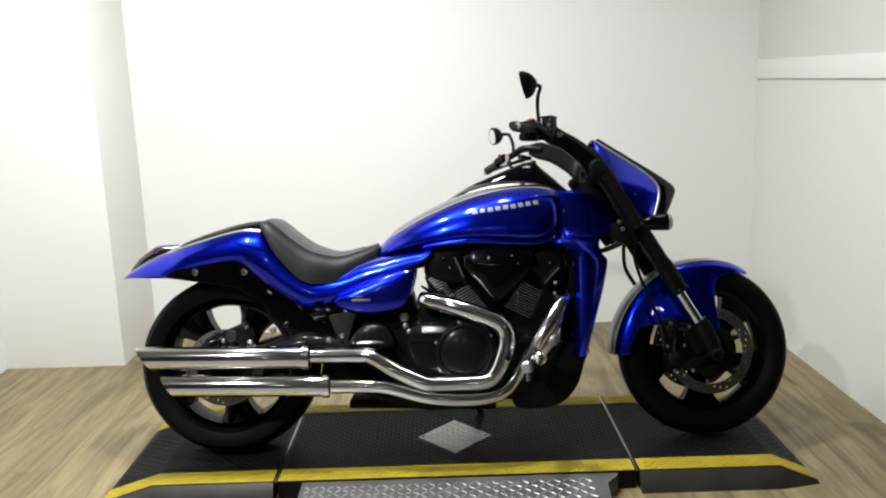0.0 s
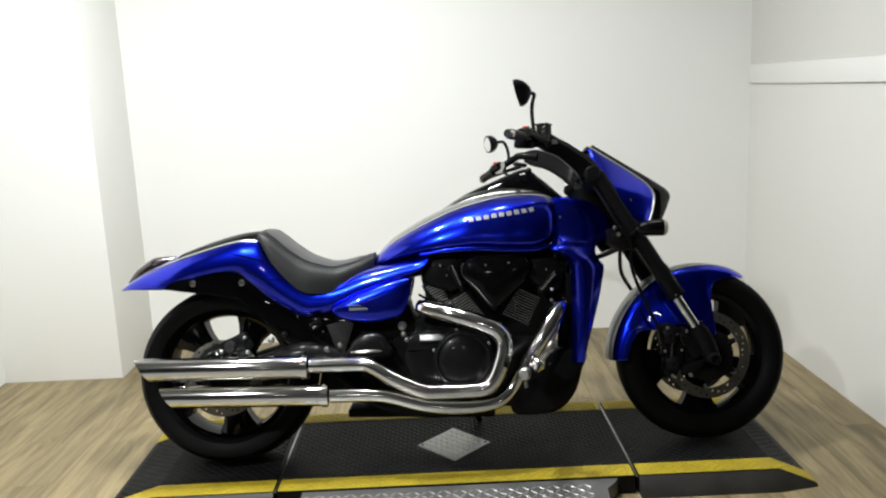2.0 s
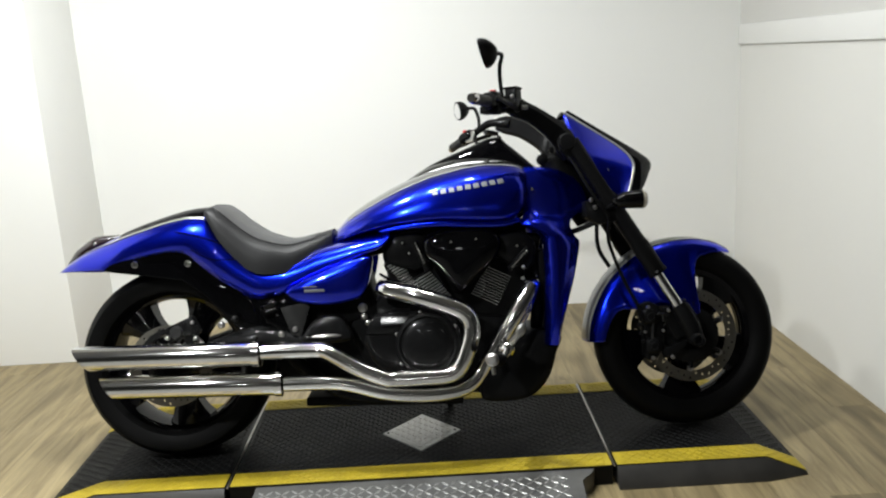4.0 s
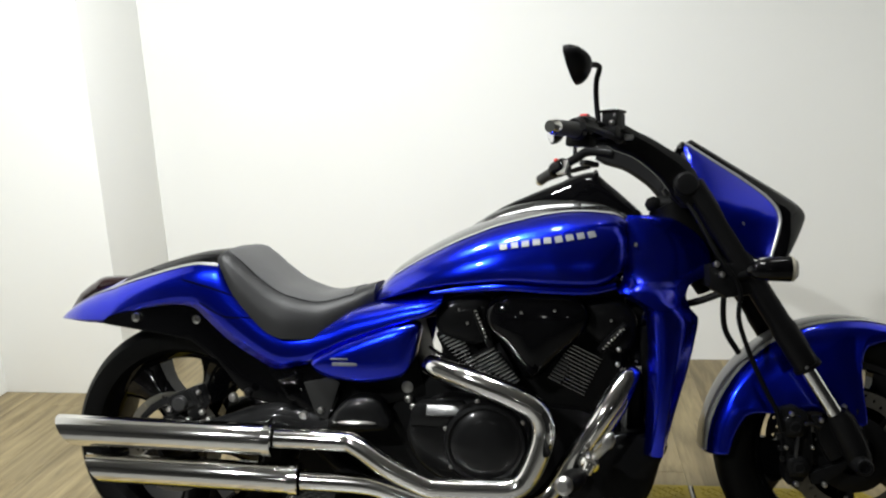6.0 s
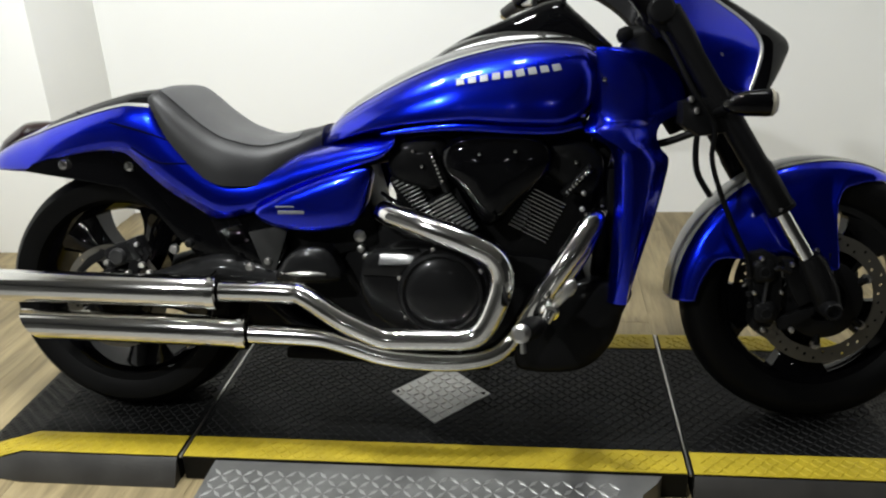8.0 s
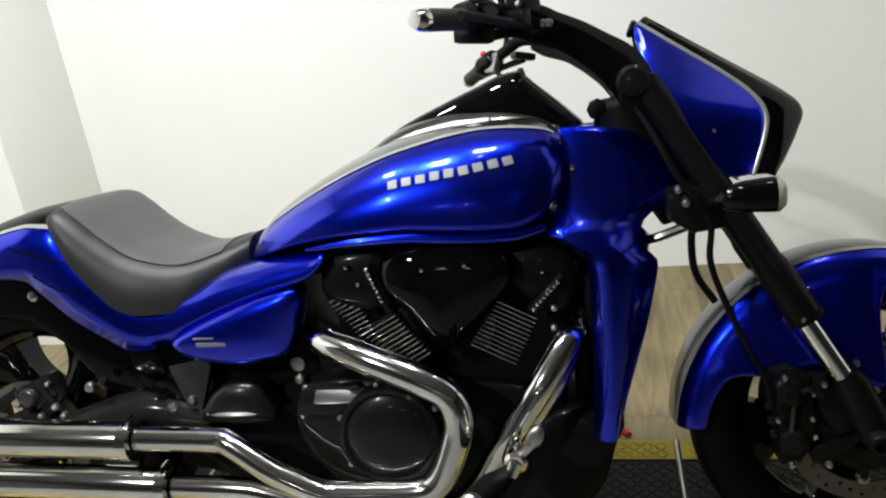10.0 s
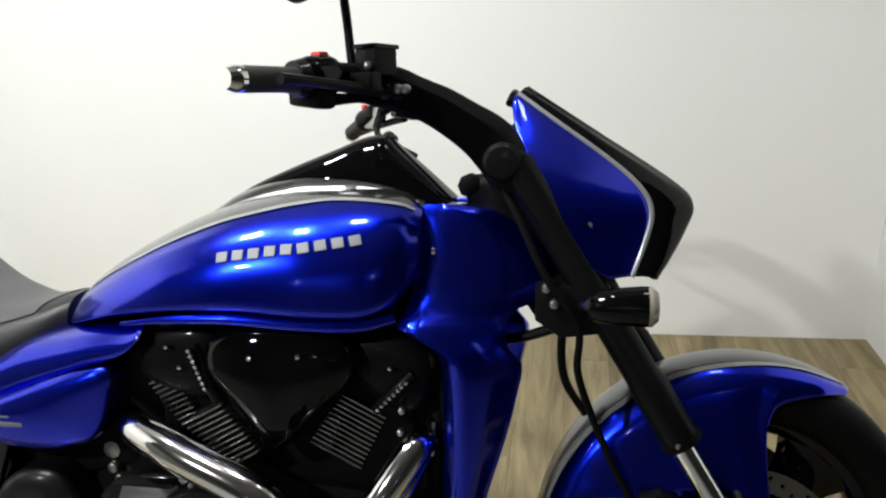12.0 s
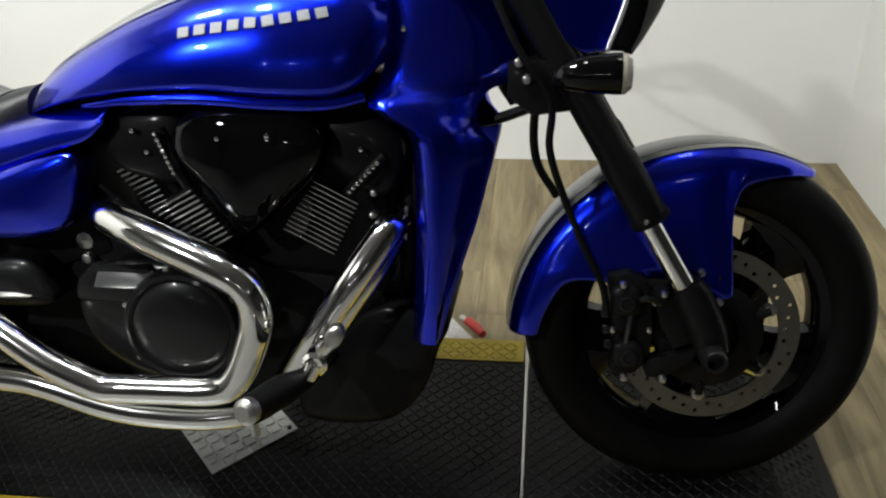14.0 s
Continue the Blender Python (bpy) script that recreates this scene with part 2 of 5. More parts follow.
class Hull:
    """A body along x: top, bottom, half width and belt height by x; u from -1 (near side's lower edge) over 0 (crown) to 1."""

    def __init__(self, top, bottom, width, belt=0.0, power=2.4, reach=90):
        self.top, self.bottom, self.width, self.belt, self.power, self.reach = top, bottom, width, belt, power, radians(reach)

    def at(self, x, u, off=0.0):
        a = u * self.reach
        zt, zb, w = self.top(x), self.bottom(x), self.width(x)
        zc = zb + (zt - zb) * self.belt
        c, s = math.cos(a), math.sin(a)
        e = 2 / (self.power(x) if callable(self.power) else self.power)
        z = zc + (zt - zc + off) * spow(c, e) if c > 0 else zc + (zc - zb + off) * spow(c, e)
        return Vector((x, (w + off) * spow(s, e), z))

    def bm(self, x0, x1, nx=40, u0=-1.0, u1=1.0, nu=32, off=0.0, cap=True):
        bm = bmesh.new()
        us = [u0 + (u1 - u0) * j / nu for j in range(nu + 1)]
        full = self.reach > 3.1 and u0 == -1 and u1 == 1
        if full:
            us = us[:-1]
        rows = [[bm.verts.new(self.at(x0 + (x1 - x0) * i / nx, u, off)) for u in us] for i in range(nx + 1)]
        grid_faces(bm, rows, full)
        if cap:
            bm.faces.new(rows[0])
            bm.faces.new(rows[-1])
        return bm

    def side(self, x, z, off=0.0):
        """The point of the near side at x and z."""
        us = [-i / 300 for i in range(5, 296)]
        return min((self.at(x, u, off) for u in us), key=lambda q: abs(q.z - z))


def mirrored(bm):
    """The same shape on the other side of y = 0."""
    o = bm.copy()
    bmesh.ops.scale(o, vec=(1, -1, 1), verts=o.verts)
    return o


# ---------------------------------------------------------------- the room
X0, X1, Y0, Y1, H = -2.31, 1.65, -8.0, 1.64, 2.8
HX = 4.0  # half width of the hall in front of the booth


def structure(name, bm, material, label, category):
    return tagged(part(name, bm, material, None), label, category, kind="structure")


floor = structure("floor", box_bm((0, (Y0 + Y1) / 2, -0.06), (2 * HX + 0.4, Y1 - Y0 + 0.4, 0.10), bevel=0), GAP, "grey-brown wood-look plank floor, worn and matt", "floor")
structure("wall_north", box_bm(((X0 + X1) / 2, Y1 + 0.1, H / 2), (X1 - X0 + 0.4, 0.2, H), bevel=0), WALL, "plain white painted wall behind the motorcycle", "wall")
YF = -0.62  # edge of the plank floor
YE, YB = -0.1, -0.9  # the white booth ends here; the unseen hall beyond is toned for reflections
structure("wall_east", box_bm((X1 + 0.1, (YE + Y1) / 2, H / 2), (0.2, Y1 - YE, H), bevel=0), DIMWALL, "plain white side wall with a ledge, toned down for weaker light", "wall")
# thin sheet that paints the shade above the ledge
structure("wall_shade", box_bm((X1 - 0.003, (YE + Y1) / 2, (1.434 + H) / 2), (0.006, Y1 - YE, H - 1.434), bevel=0), SHADEWALL, "upper part of the side wall, its shade painted grey", "wall")
structure("wall_west", box_bm((X0 - 0.1, (YB + Y1) / 2, H / 2), (0.2, Y1 - YB, H), bevel=0), WALL, "plain white painted side wall", "wall")
structure("wall_hall_east", box_bm((HX + 0.1, (Y0 + YE) / 2, H / 2), (0.2, YE - Y0, H), bevel=0), DARK, "unseen dark hall wall, toned for reflections", "wall")
structure("wall_hall_west", box_bm((-HX - 0.1, (Y0 + YB) / 2, H / 2), (0.2, YB - Y0, H), bevel=0), HALL_WALL, "unseen grey hall wall, toned for reflections", "wall")
structure("wall_return_east", box_bm(((X1 + HX) / 2 + 0.2, YE + 0.1, H / 2), (HX - X1, 0.2, H), bevel=0), DARK, "unseen dark hall wall beside the booth, toned for reflections", "wall")
structure("wall_return_west", box_bm(((X0 - HX) / 2 - 0.2, YB + 0.1, H / 2), (HX + X0, 0.2, H), bevel=0), HALL_WALL, "unseen grey hall wall beside the booth, toned for reflections", "wall")
structure("wall_south", box_bm((0, Y0 - 0.1, H / 2), (2 * HX + 0.4, 0.2, H), bevel=0), HALL_WALL, "unseen grey hall wall, toned for reflections", "wall")
structure("ceiling", box_bm((0, (YE + Y1 + 0.2) / 2, H + 0.05), (2 * HX + 0.4, Y1 + 0.2 - YE, 0.1), bevel=0), CEIL, "plain light grey ceiling", "ceiling")
# unseen darker ceiling, added so the bodywork reflects less
structure("ceiling_hall", box_bm((0, (Y0 - 0.2 + YE) / 2, H + 0.05), (2 * HX + 0.4, YE - Y0 + 0.2, 0.1), bevel=0), HALL_CEIL, "unseen dark grey hall ceiling, toned for reflections", "ceiling")
structure("column", box_bm((-2.01, 1.395, H / 2), (0.60, 0.49, H), bevel=0.004), WALL, "white boxed-out wall column in the corner", "column")
structure("trim", box_bm((X1 - 0.007, (YE + Y1) / 2, 1.383), (0.014, Y1 - YE, 0.10), bevel=0.004), TRIM, "white painted ledge board along the side wall", "trim")


# unseen floor, added to set what the paint and chrome reflect
structure("floor_hall", box_bm((0, (Y0 + YF) / 2, -0.009), (2 * HX, YF - Y0, 0.014), bevel=0), HALL_FLOOR, "unseen grey hall floor in front of the booth, toned for reflections", "floor")


# ---------------------------------------------------------------- lamps of the room
def ceiling_lamp(x, y, sx, sy, watts, turn=0):
    root = tagged(new("ceiling_light"), "slim white ceiling light with a frosted cover", "ceiling light", "ceiling lights")
    root.matrix_world = pose(x, y, H - 0.0, 0, 0, turn)
    part("housing", box_bm((0, 0, -0.02), (sx + 0.06, sy + 0.06, 0.036)), TRIM, root)
    part("diffuser", box_bm((0, 0, -0.042), (sx, sy, 0.006), bevel=0.002), glow("lamp_diffuser", (1, 0.97, 0.9), 4.0), root)
    lamp = bpy.data.lights.new("ceiling_lamp", "AREA")
    lamp.shape, lamp.size, lamp.size_y, lamp.energy, lamp.color = "RECTANGLE", sx, sy, watts, (0.975, 1.0, 0.99)
    ob = new("ceiling_lamp", lamp)
    ob.matrix_world = pose(x, y, H - 0.06, 0, 0, turn)


# a row over the platform, one at the front and far ones down the hall
for x, y, w in ((-1.05, 0.02, 23), (-0.42, -0.24, 28), (0.17, 0.05, 5), (0.90, 0.35, 1)):
    ceiling_lamp(x, y, 0.20, 0.16, w)
ceiling_lamp(-1.45, -2.25, 0.11, 0.10, 60)
for x, y, w in ((-1.25, -6.6, 5), (0.25, -6.9, 4), (2.7, -6.3, 2)):
    ceiling_lamp(x, y, 0.24, 0.12, w)

# ---------------------------------------------------------------- service platform
SEAM_L, SEAM_R, END_L, END_R = -0.662, 0.565, -1.26, 1.18
NEAR, FAR = -0.262, 0.395
platform = tagged(new("service_platform"), "low dark tread-plate motorcycle platform edged with yellow tape", "platform")


def deck_bm(x0, x1, z0, z1):
    """One deck panel; z0 and z1 are its heights at the two ends."""
    bm = bmesh.new()
    c = [(x0, NEAR), (x1, NEAR), (x1, FAR), (x0, FAR)]
    lo = [bm.verts.new((x, y, 0)) for x, y in c]
    hi = [bm.verts.new((x, y, z)) for (x, y), z in zip(c, (z0, z1, z1, z0))]
    bm.faces.new(hi)
    bm.faces.new(lo[::-1])
    for i in range(4):
        bm.faces.new((lo[i], lo[(i + 1) % 4], hi[(i + 1) % 4], hi[i]))
    return bm


KR, KL = 1.05, -1.08
part("deck_panel", deck_bm(SEAM_L + 0.006, SEAM_R - 0.006, RT, RT), DECK, platform)
part("deck_panel", deck_bm(SEAM_R + 0.006, KR, RT, RT), DECK, platform)
part("end_ramp", deck_bm(KR, END_R, RT, 0.008), DECK, platform)
part("deck_panel", deck_bm(KL, SEAM_L - 0.006, RT, RT), DECK, platform)
part("end_ramp", deck_bm(END_L, KL, 0.008, RT), DECK, platform)


def deck_z(x):
    return float(np.interp(x, (END_L, KL, KR, END_R), (0.008, RT, RT, 0.008)))


def tape(y0, y1, x0, x1):
    bm = bmesh.new()
    cuts = sorted({x0, x1, *[k for k in (KL, KR) if x0 < k < x1]})
    rows = [[bm.verts.new((x, y, deck_z(x) + h)) for y, h in ((y0, 0.001), (y0, 0.0032), (y1, 0.0032), (y1, 0.001))] for x in cuts]
    grid_faces(bm, rows)
    return bm


for a, b in ((END_L, SEAM_L - 0.008), (SEAM_L + 0.008, SEAM_R - 0.008), (SEAM_R + 0.008, END_R)):
    part("tape", tape(NEAR + 0.002, NEAR + 0.082, a, b), YELLOW, platform, "scuffed yellow safety tape")
    part("tape", tape(FAR - 0.084, FAR - 0.002, a, b), YELLOW, platform, "scuffed yellow safety tape")
def skirt_bm(x0, x1):
    """Sloping side sheet under the near edge."""
    bm = bmesh.new()
    cuts = sorted({x0, x1, *[k for k in (KL, KR) if x0 < k < x1]})
    rows = [[bm.verts.new((x, NEAR, 0.0)), bm.verts.new((x, NEAR - 0.001, deck_z(x) - 0.001)), bm.verts.new((x, NEAR - 0.003, deck_z(x) - 0.003)), bm.verts.new((x, NEAR - 0.006 - 0.5 * deck_z(x), 0.003)), bm.verts.new((x, NEAR - 0.006 - 0.5 * deck_z(x), 0.0))] for x in cuts]
    grid_faces(bm, rows, True)
    bm.faces.new(rows[0])
    bm.faces.new(rows[-1])
    return bm


for a, b in ((END_L, SEAM_L - 0.008), (SEAM_R + 0.008, END_R)):
    part("side_skirt", skirt_bm(a, b), SKIRT, platform, "scuffed grey steel side sheet")
for x, tilt in ((SEAM_L, 0), (SEAM_R, 0)):
    part("joint_strip", box_bm((x, (NEAR + FAR) / 2, RT - 0.001), (0.0055, FAR - NEAR, 0.006), bevel=0.001), STEEL, platform)


def tread(x0, x1, y0, y1, z, pitch=0.0165, long=0.0228, wide=0.0062, high=0.0021, keep=lambda x, y: True):
    """Raised lozenges in a herringbone."""
    verts, faces = [], []
    ny, nx = int((y1 - y0) / pitch), int((x1 - x0) / pitch)
    for i in range(nx):
        for j in range(ny):
            cx, cy = x0 + (i + 0.5) * pitch, y0 + (j + 0.5) * pitch
            if not keep(cx, cy):
                continue
            a = radians(45 if (i + j) % 2 else -45)
            ca, sa = math.cos(a), math.sin(a)
            k = len(verts)
            zz = z(cx)
            for u, v, h in ((-long / 2, 0, 0), (0, -wide / 2, 0), (long / 2, 0, 0), (0, wide / 2, 0), (-long * 0.32, 0, high), (0, -wide * 0.25, high), (long * 0.32, 0, high), (0, wide * 0.25, high)):
                verts.append((cx + u * ca - v * sa, cy + u * sa + v * ca, zz + h))
            faces += [(k + 4, k + 5, k + 6, k + 7)] + [(k + q, k + (q + 1) % 4, k + 4 + (q + 1) % 4, k + 4 + q) for q in range(4)]
    me = bpy.data.meshes.new("tread_pattern")
    me.from_pydata(verts, [], faces)
    return me


def near_piece(x, y):
    return 0.285 < x < 0.55 and -0.176 < y < 0.11


DIA = (-0.048, 0.05, 0.136, 0.142)


def in_dia(x, y, grow=0.0):
    return abs(x - DIA[0]) / (DIA[2] + grow) + abs(y - DIA[1]) / (DIA[3] + grow) < 1


me = tread(END_L + 0.02, END_R - 0.02, NEAR + 0.086, FAR - 0.088, deck_z, keep=lambda x, y: not near_piece(x, y) and not in_dia(x, y, 0.012) and min(abs(x - SEAM_L), abs(x - SEAM_R)) > 0.014)
me.materials.append(TREAD)
ob = tagged(new("tread_pattern", me), "worn raised tread lozenges", kind="stuff")
ob.parent = platform
# the plate's relief shows through the tape
for y0 in (NEAR + 0.006, FAR - 0.080):
    me = tread(END_L + 0.02, END_R - 0.02, y0, y0 + 0.073, lambda x: deck_z(x) + 0.0030, keep=lambda x, y: min(abs(x - SEAM_L), abs(x - SEAM_R)) > 0.020)
    me.materials.append(YELLOW)
    ob = tagged(new("tape_relief", me), "tread relief pressed into yellow tape", kind="stuff")
    ob.parent = platform
# bare plate let into the deck
bm = bmesh.new()
cor = [(DIA[0] - DIA[2], DIA[1]), (DIA[0], DIA[1] - DIA[3]), (DIA[0] + DIA[2], DIA[1]), (DIA[0], DIA[1] + DIA[3])]
lo, hi = [bm.verts.new((x, y, RT)) for x, y in cor], [bm.verts.new((x, y, RT + 0.003)) for x, y in cor]
bm.faces.new(hi)
for i in range(4):
    bm.faces.new((lo[i], lo[(i + 1) % 4], hi[(i + 1) % 4], hi[i]))
dia = part("diamond_plate", bm, BARE, platform, "bare silver diamond-shaped tread plate")
me = tread(DIA[0] - DIA[2], DIA[0] + DIA[2], DIA[1] - DIA[3], DIA[1] + DIA[3], lambda x: RT + 0.003, pitch=0.020, long=0.024, wide=0.0075, high=0.002, keep=lambda x, y: in_dia(x, y, -0.012))
me.materials.append(STEEL)
ob = tagged(new("tread_pattern", me), kind="stuff")
ob.parent = dia
for dx in (-0.118, 0.118):
    part("screw", box_bm((DIA[0] + dx, DIA[1], RT + 0.0045), (0.008, 0.008, 0.003), bevel=0.0014), BLACK_SATIN, dia)

# lower front apron with clipped corners
apron = tagged(new("front_apron"), "bare tread-plate apron with rounded corners in front of the platform", "apron")
AX0, AX1, AY0, AZ = -0.57, 0.50, -0.58, 0.061
out = [(AX0, NEAR - 0.002), (AX1, NEAR - 0.002), (AX1 - 0.015, NEAR - 0.03), (AX1 - 0.05, NEAR - 0.07), (AX1 - 0.07, AY0), (AX0, AY0)]
bm = bmesh.new()
lo, hi = [bm.verts.new((x, y, 0)) for x, y in out], [bm.verts.new((x, y, AZ)) for x, y in out]
bm.faces.new(hi)
bm.faces.new(lo[::-1])
for i in range(len(out)):
    bm.faces.new((lo[i], lo[(i + 1) % 6], hi[(i + 1) % 6], hi[i]))
part("plate", bm, SIDE_STEEL, apron)
me = tread(AX0 + 0.01, AX1 - 0.09, AY0, NEAR - 0.01, lambda x: AZ, pitch=0.026, long=0.034, wide=0.010, high=0.002)
me.materials.append(BARE)
ob = tagged(new("tread_pattern", me), "bright raised tread lozenges", kind="stuff")
ob.parent = apron

# ---------------------------------------------------------------- things on the floor behind
tagged(part("stone_tile", box_bm((0.352, 0.470, 0.005), (0.175, 0.125, 0.010), (0, 0, 125.5), 0.002), SPECKLED, None), "small pale speckled tile offcut lying on the floor", "tile offcut")
tool = tagged(new("hand_tool"), "small red-handled tool lying on the floor", "tool")
part("handle", tube_bm([(0.405, 0.537, 0.021), (0.43, 0.507, 0.022), (0.45, 0.478, 0.021)], [0.011, 0.013, 0.010], seg=10, n=4), RED, tool)
part("head", tube_bm([(0.388, 0.557, 0.017), (0.405, 0.537, 0.020)], [0.008, 0.007], seg=10), STEEL, tool)

# ---------------------------------------------------------------- the motorcycle
bike = tagged(new("motorcycle"), "blue and black power cruiser motorcycle leaning on its side stand", "motorcycle")
bike.matrix_world = pose(0, 0, RT, -LEAN_BIKE, 0, 0)
FW, RW = (0.874, 0.0, 0.320), (-0.854, 0.0, 0.325)


def P(name, bm, material, label="", parent=None, **kw):
    return part(name, bm, material, parent or bike, label, **kw)


def bolt(x, y, z, r=0.008, h=0.006, material=STEEL, parent=None, side=-1):
    """A round-headed fastener facing the side."""
    return P("bolt", lathe_bm([(r, 0.002), (r, side * h * 0.5), (r * 0.8, side * h), (r * 0.4, side * h * 1.15)], (x, y, z), 12), material, parent=parent)


# wheels
def wheel(centre, outer, half, rim, spokes, phase, name):
    hub = tagged(P(name, lathe_bm([(0.05, -half * 0.7), (0.058, -half * 0.6), (0.04, 0), (0.058, half * 0.6), (0.05, half * 0.7)], centre, 32), BLACK_SATIN), "black cast wheel")
    w = half
    s = outer - rim
    prof = [(rim + 0.004, -w * 0.72), (rim + s * 0.12, -w * 0.86), (rim + s * 0.42, -w * 0.99), (rim + s * 0.62, -w * 0.98), (rim + s * 0.80, -w * 0.82), (rim + s * 0.92, -w * 0.58), (outer - 0.004, -w * 0.3), (outer, 0)]
    prof = prof + [(r, -y) for r, y in prof[-2::-1]] + [(rim - 0.004, w * 0.6), (rim - 0.004, -w * 0.6)]
    P("tyre", lathe_bm(prof, centre, 96, closed=True), RUBBER, parent=hub)
    rr = [(rim + 0.012, -w * 0.80), (rim + 0.014, -w * 0.74), (rim + 0.004, -w * 0.68), (rim - 0.016, -w * 0.55), (rim - 0.022, -w * 0.3), (rim - 0.022, w * 0.3), (rim - 0.016, w * 0.55), (rim + 0.004, w * 0.68), (rim + 0.014, w * 0.74), (rim + 0.012, w * 0.80), (rim + 0.002, w * 0.6), (rim + 0.002, -w * 0.6)]
    P("rim", lathe_bm(rr, centre, 96, closed=True), BLACK_GLOSS, parent=hub)
    for k in range(spokes):
        a = radians(phase + 360 / spokes * k)
        bm = bmesh.new()
        rows = []
        for f in np.linspace(0, 1, 9):
            r = 0.045 + (rim - 0.018 - 0.045) * f
            hw = 0.044 - 0.010 * math.sin(f * math.pi * 0.9) + 0.040 * f**3
            hy = half * 0.55 - 0.35 * half * f * (1 - f) * 2
            sweep = 0.10 * f
            ring = []
            for dx, dy in ((-hw, -hy * 0.7), (-hw * 0.45, -hy), (hw * 0.45, -hy), (hw, -hy * 0.7), (hw, hy * 0.7), (hw * 0.45, hy), (-hw * 0.45, hy), (-hw, hy * 0.7)):
                ca, sa = math.cos(a + sweep), math.sin(a + sweep)
                ring.append(bm.verts.new((centre[0] + r * ca - dx * sa, dy, centre[2] + r * sa + dx * ca)))
            rows.append(ring)
        grid_faces(bm, rows, True)
        P("spoke", bm, BLACK_GLOSS, parent=hub)
    return hub


wheel_f = wheel(FW, 0.3135, 0.064, 0.224, 5, 43, "front_wheel")
wheel_r = wheel(RW, 0.322, 0.108, 0.232, 5, 56, "rear_wheel")


def disc_bm(centre, r0, r1, y, cells=40, thick=0.005):
    """A drilled brake disc: every cell of the ring has a hole."""
    bm = bmesh.new()
    cx, _, cz = centre
    for k in range(cells):
        a0, a1 = 2 * math.pi * k / cells, 2 * math.pi * (k + 1) / cells
        am = (a0 + a1) / 2
        rm = r0 + (r1 - r0) * (0.30, 0.5, 0.70)[k % 3]
        cell = [(r0, a0), (r0, am), (r0, a1), (rm, a1), (r1, a1), (r1, am), (r1, a0), (rm, a0)]
        pts = [(cx + r * math.cos(a), cz + r * math.sin(a)) for r, a in cell]
        hx, hz = cx + rm * math.cos(am), cz + rm * math.sin(am)
        hole = [(hx + 0.0042 * (px - hx) / math.hypot(px - hx, pz - hz), hz + 0.0042 * (pz - hz) / math.hypot(px - hx, pz - hz)) for px, pz in pts]
        for yy in (y, y + thick):
            o = [bm.verts.new((px, yy, pz)) for px, pz in pts]
            i = [bm.verts.new((px, yy, pz)) for px, pz in hole]
            for j in range(8):
                bm.faces.new((o[j], o[(j + 1) % 8], i[(j + 1) % 8], i[j]))
    bmesh.ops.remove_doubles(bm, verts=bm.verts, dist=1e-5)
    return bm


def brake(centre, y, r1, parent, side=-1):
    d = tagged(P("brake_disc", disc_bm(centre, r1 - 0.036, r1, y), DISC, parent=parent), "drilled steel brake disc")
    P("carrier", lathe_bm([(r1 - 0.062, 0.004), (r1 - 0.062, -0.004), (r1 - 0.085, -0.012), (0.05, -0.014), (0.05, 0.012)], (centre[0], y, centre[2]), 36), BLACK_SATIN, parent=d)
    for k in range(6):
        a = radians(25 + 60 * k)
        x, z = centre[0] + (r1 - 0.045) * math.cos(a), centre[2] + (r1 - 0.045) * math.sin(a)
        P("button", lathe_bm([(0.011, 0.006), (0.011, -0.006), (0.006, -0.007), (0.006, -0.004)], (x, y, z), 14), STEEL, parent=d)
        P("arm", tube_bm([(centre[0] + (r1 - 0.07) * math.cos(a), y, centre[2] + (r1 - 0.07) * math.sin(a)), (x, y, z)], 0.010, 8), BLACK_SATIN, parent=d)


brake(FW, -0.082, 0.156, wheel_f)
brake((FW[0], 0, FW[2]), 0.077, 0.156, wheel_f)
brake(RW, -0.135, 0.135, wheel_r)

# tank
tank_hull = Hull(table([-0.318, -0.29, -0.25, -0.15, -0.05, 0.05, 0.15, 0.25, 0.31, 0.345], [0.712, 0.747, 0.786, 0.847, 0.893, 0.925, 0.941, 0.945, 0.938, 0.915]),
                 table([-0.318, -0.25, -0.15, -0.05, 0.05, 0.15, 0.25, 0.30, 0.345], [0.690, 0.706, 0.727, 0.737, 0.741, 0.733, 0.729, 0.745, 0.80]),
                 table([-0.318, -0.29, -0.25, -0.15, -0.05, 0.05, 0.15, 0.25, 0.31, 0.345], [0.06, 0.10, 0.135, 0.180, 0.205, 0.216, 0.217, 0.205, 0.185, 0.150]), 0.15, table([-0.318, -0.15, 0.05, 0.20, 0.345], [2.0, 2.1, 2.4, 2.6, 2.6]), 180)
tank = tagged(P("fuel_tank", tank_hull.bm(-0.318, 0.345, 52, nu=56), BLUE), "metallic blue teardrop fuel tank")
rim_u = table([-0.30, -0.02, 0.08, 0.14, 0.20, 0.27, 0.335], [0.245, 0.200, 0.185, 0.168, 0.152, 0.163, 0.178])
for sgn in (-1, 1):
    bm = bmesh.new()
    grid_faces(bm, [[bm.verts.new(tank_hull.at(x, sgn * (rim_u(x) + d), 0.0022)) for d in (0.0, 0.009, 0.018)] for x in np.linspace(-0.30, 0.335, 45)])
    P("stripe", bm, GREY_STRIPE, "silver-grey pinstripe", tank)
bm = bmesh.new()
grid_faces(bm, [[bm.verts.new(tank_hull.at(x, f * (rim_u(x) - 0.003), 0.0012)) for f in np.linspace(-1, 1, 17)] for x in np.linspace(-0.25, 0.33, 45)])
P("top_panel", bm, DARK_PANEL, "charcoal top panel", tank)
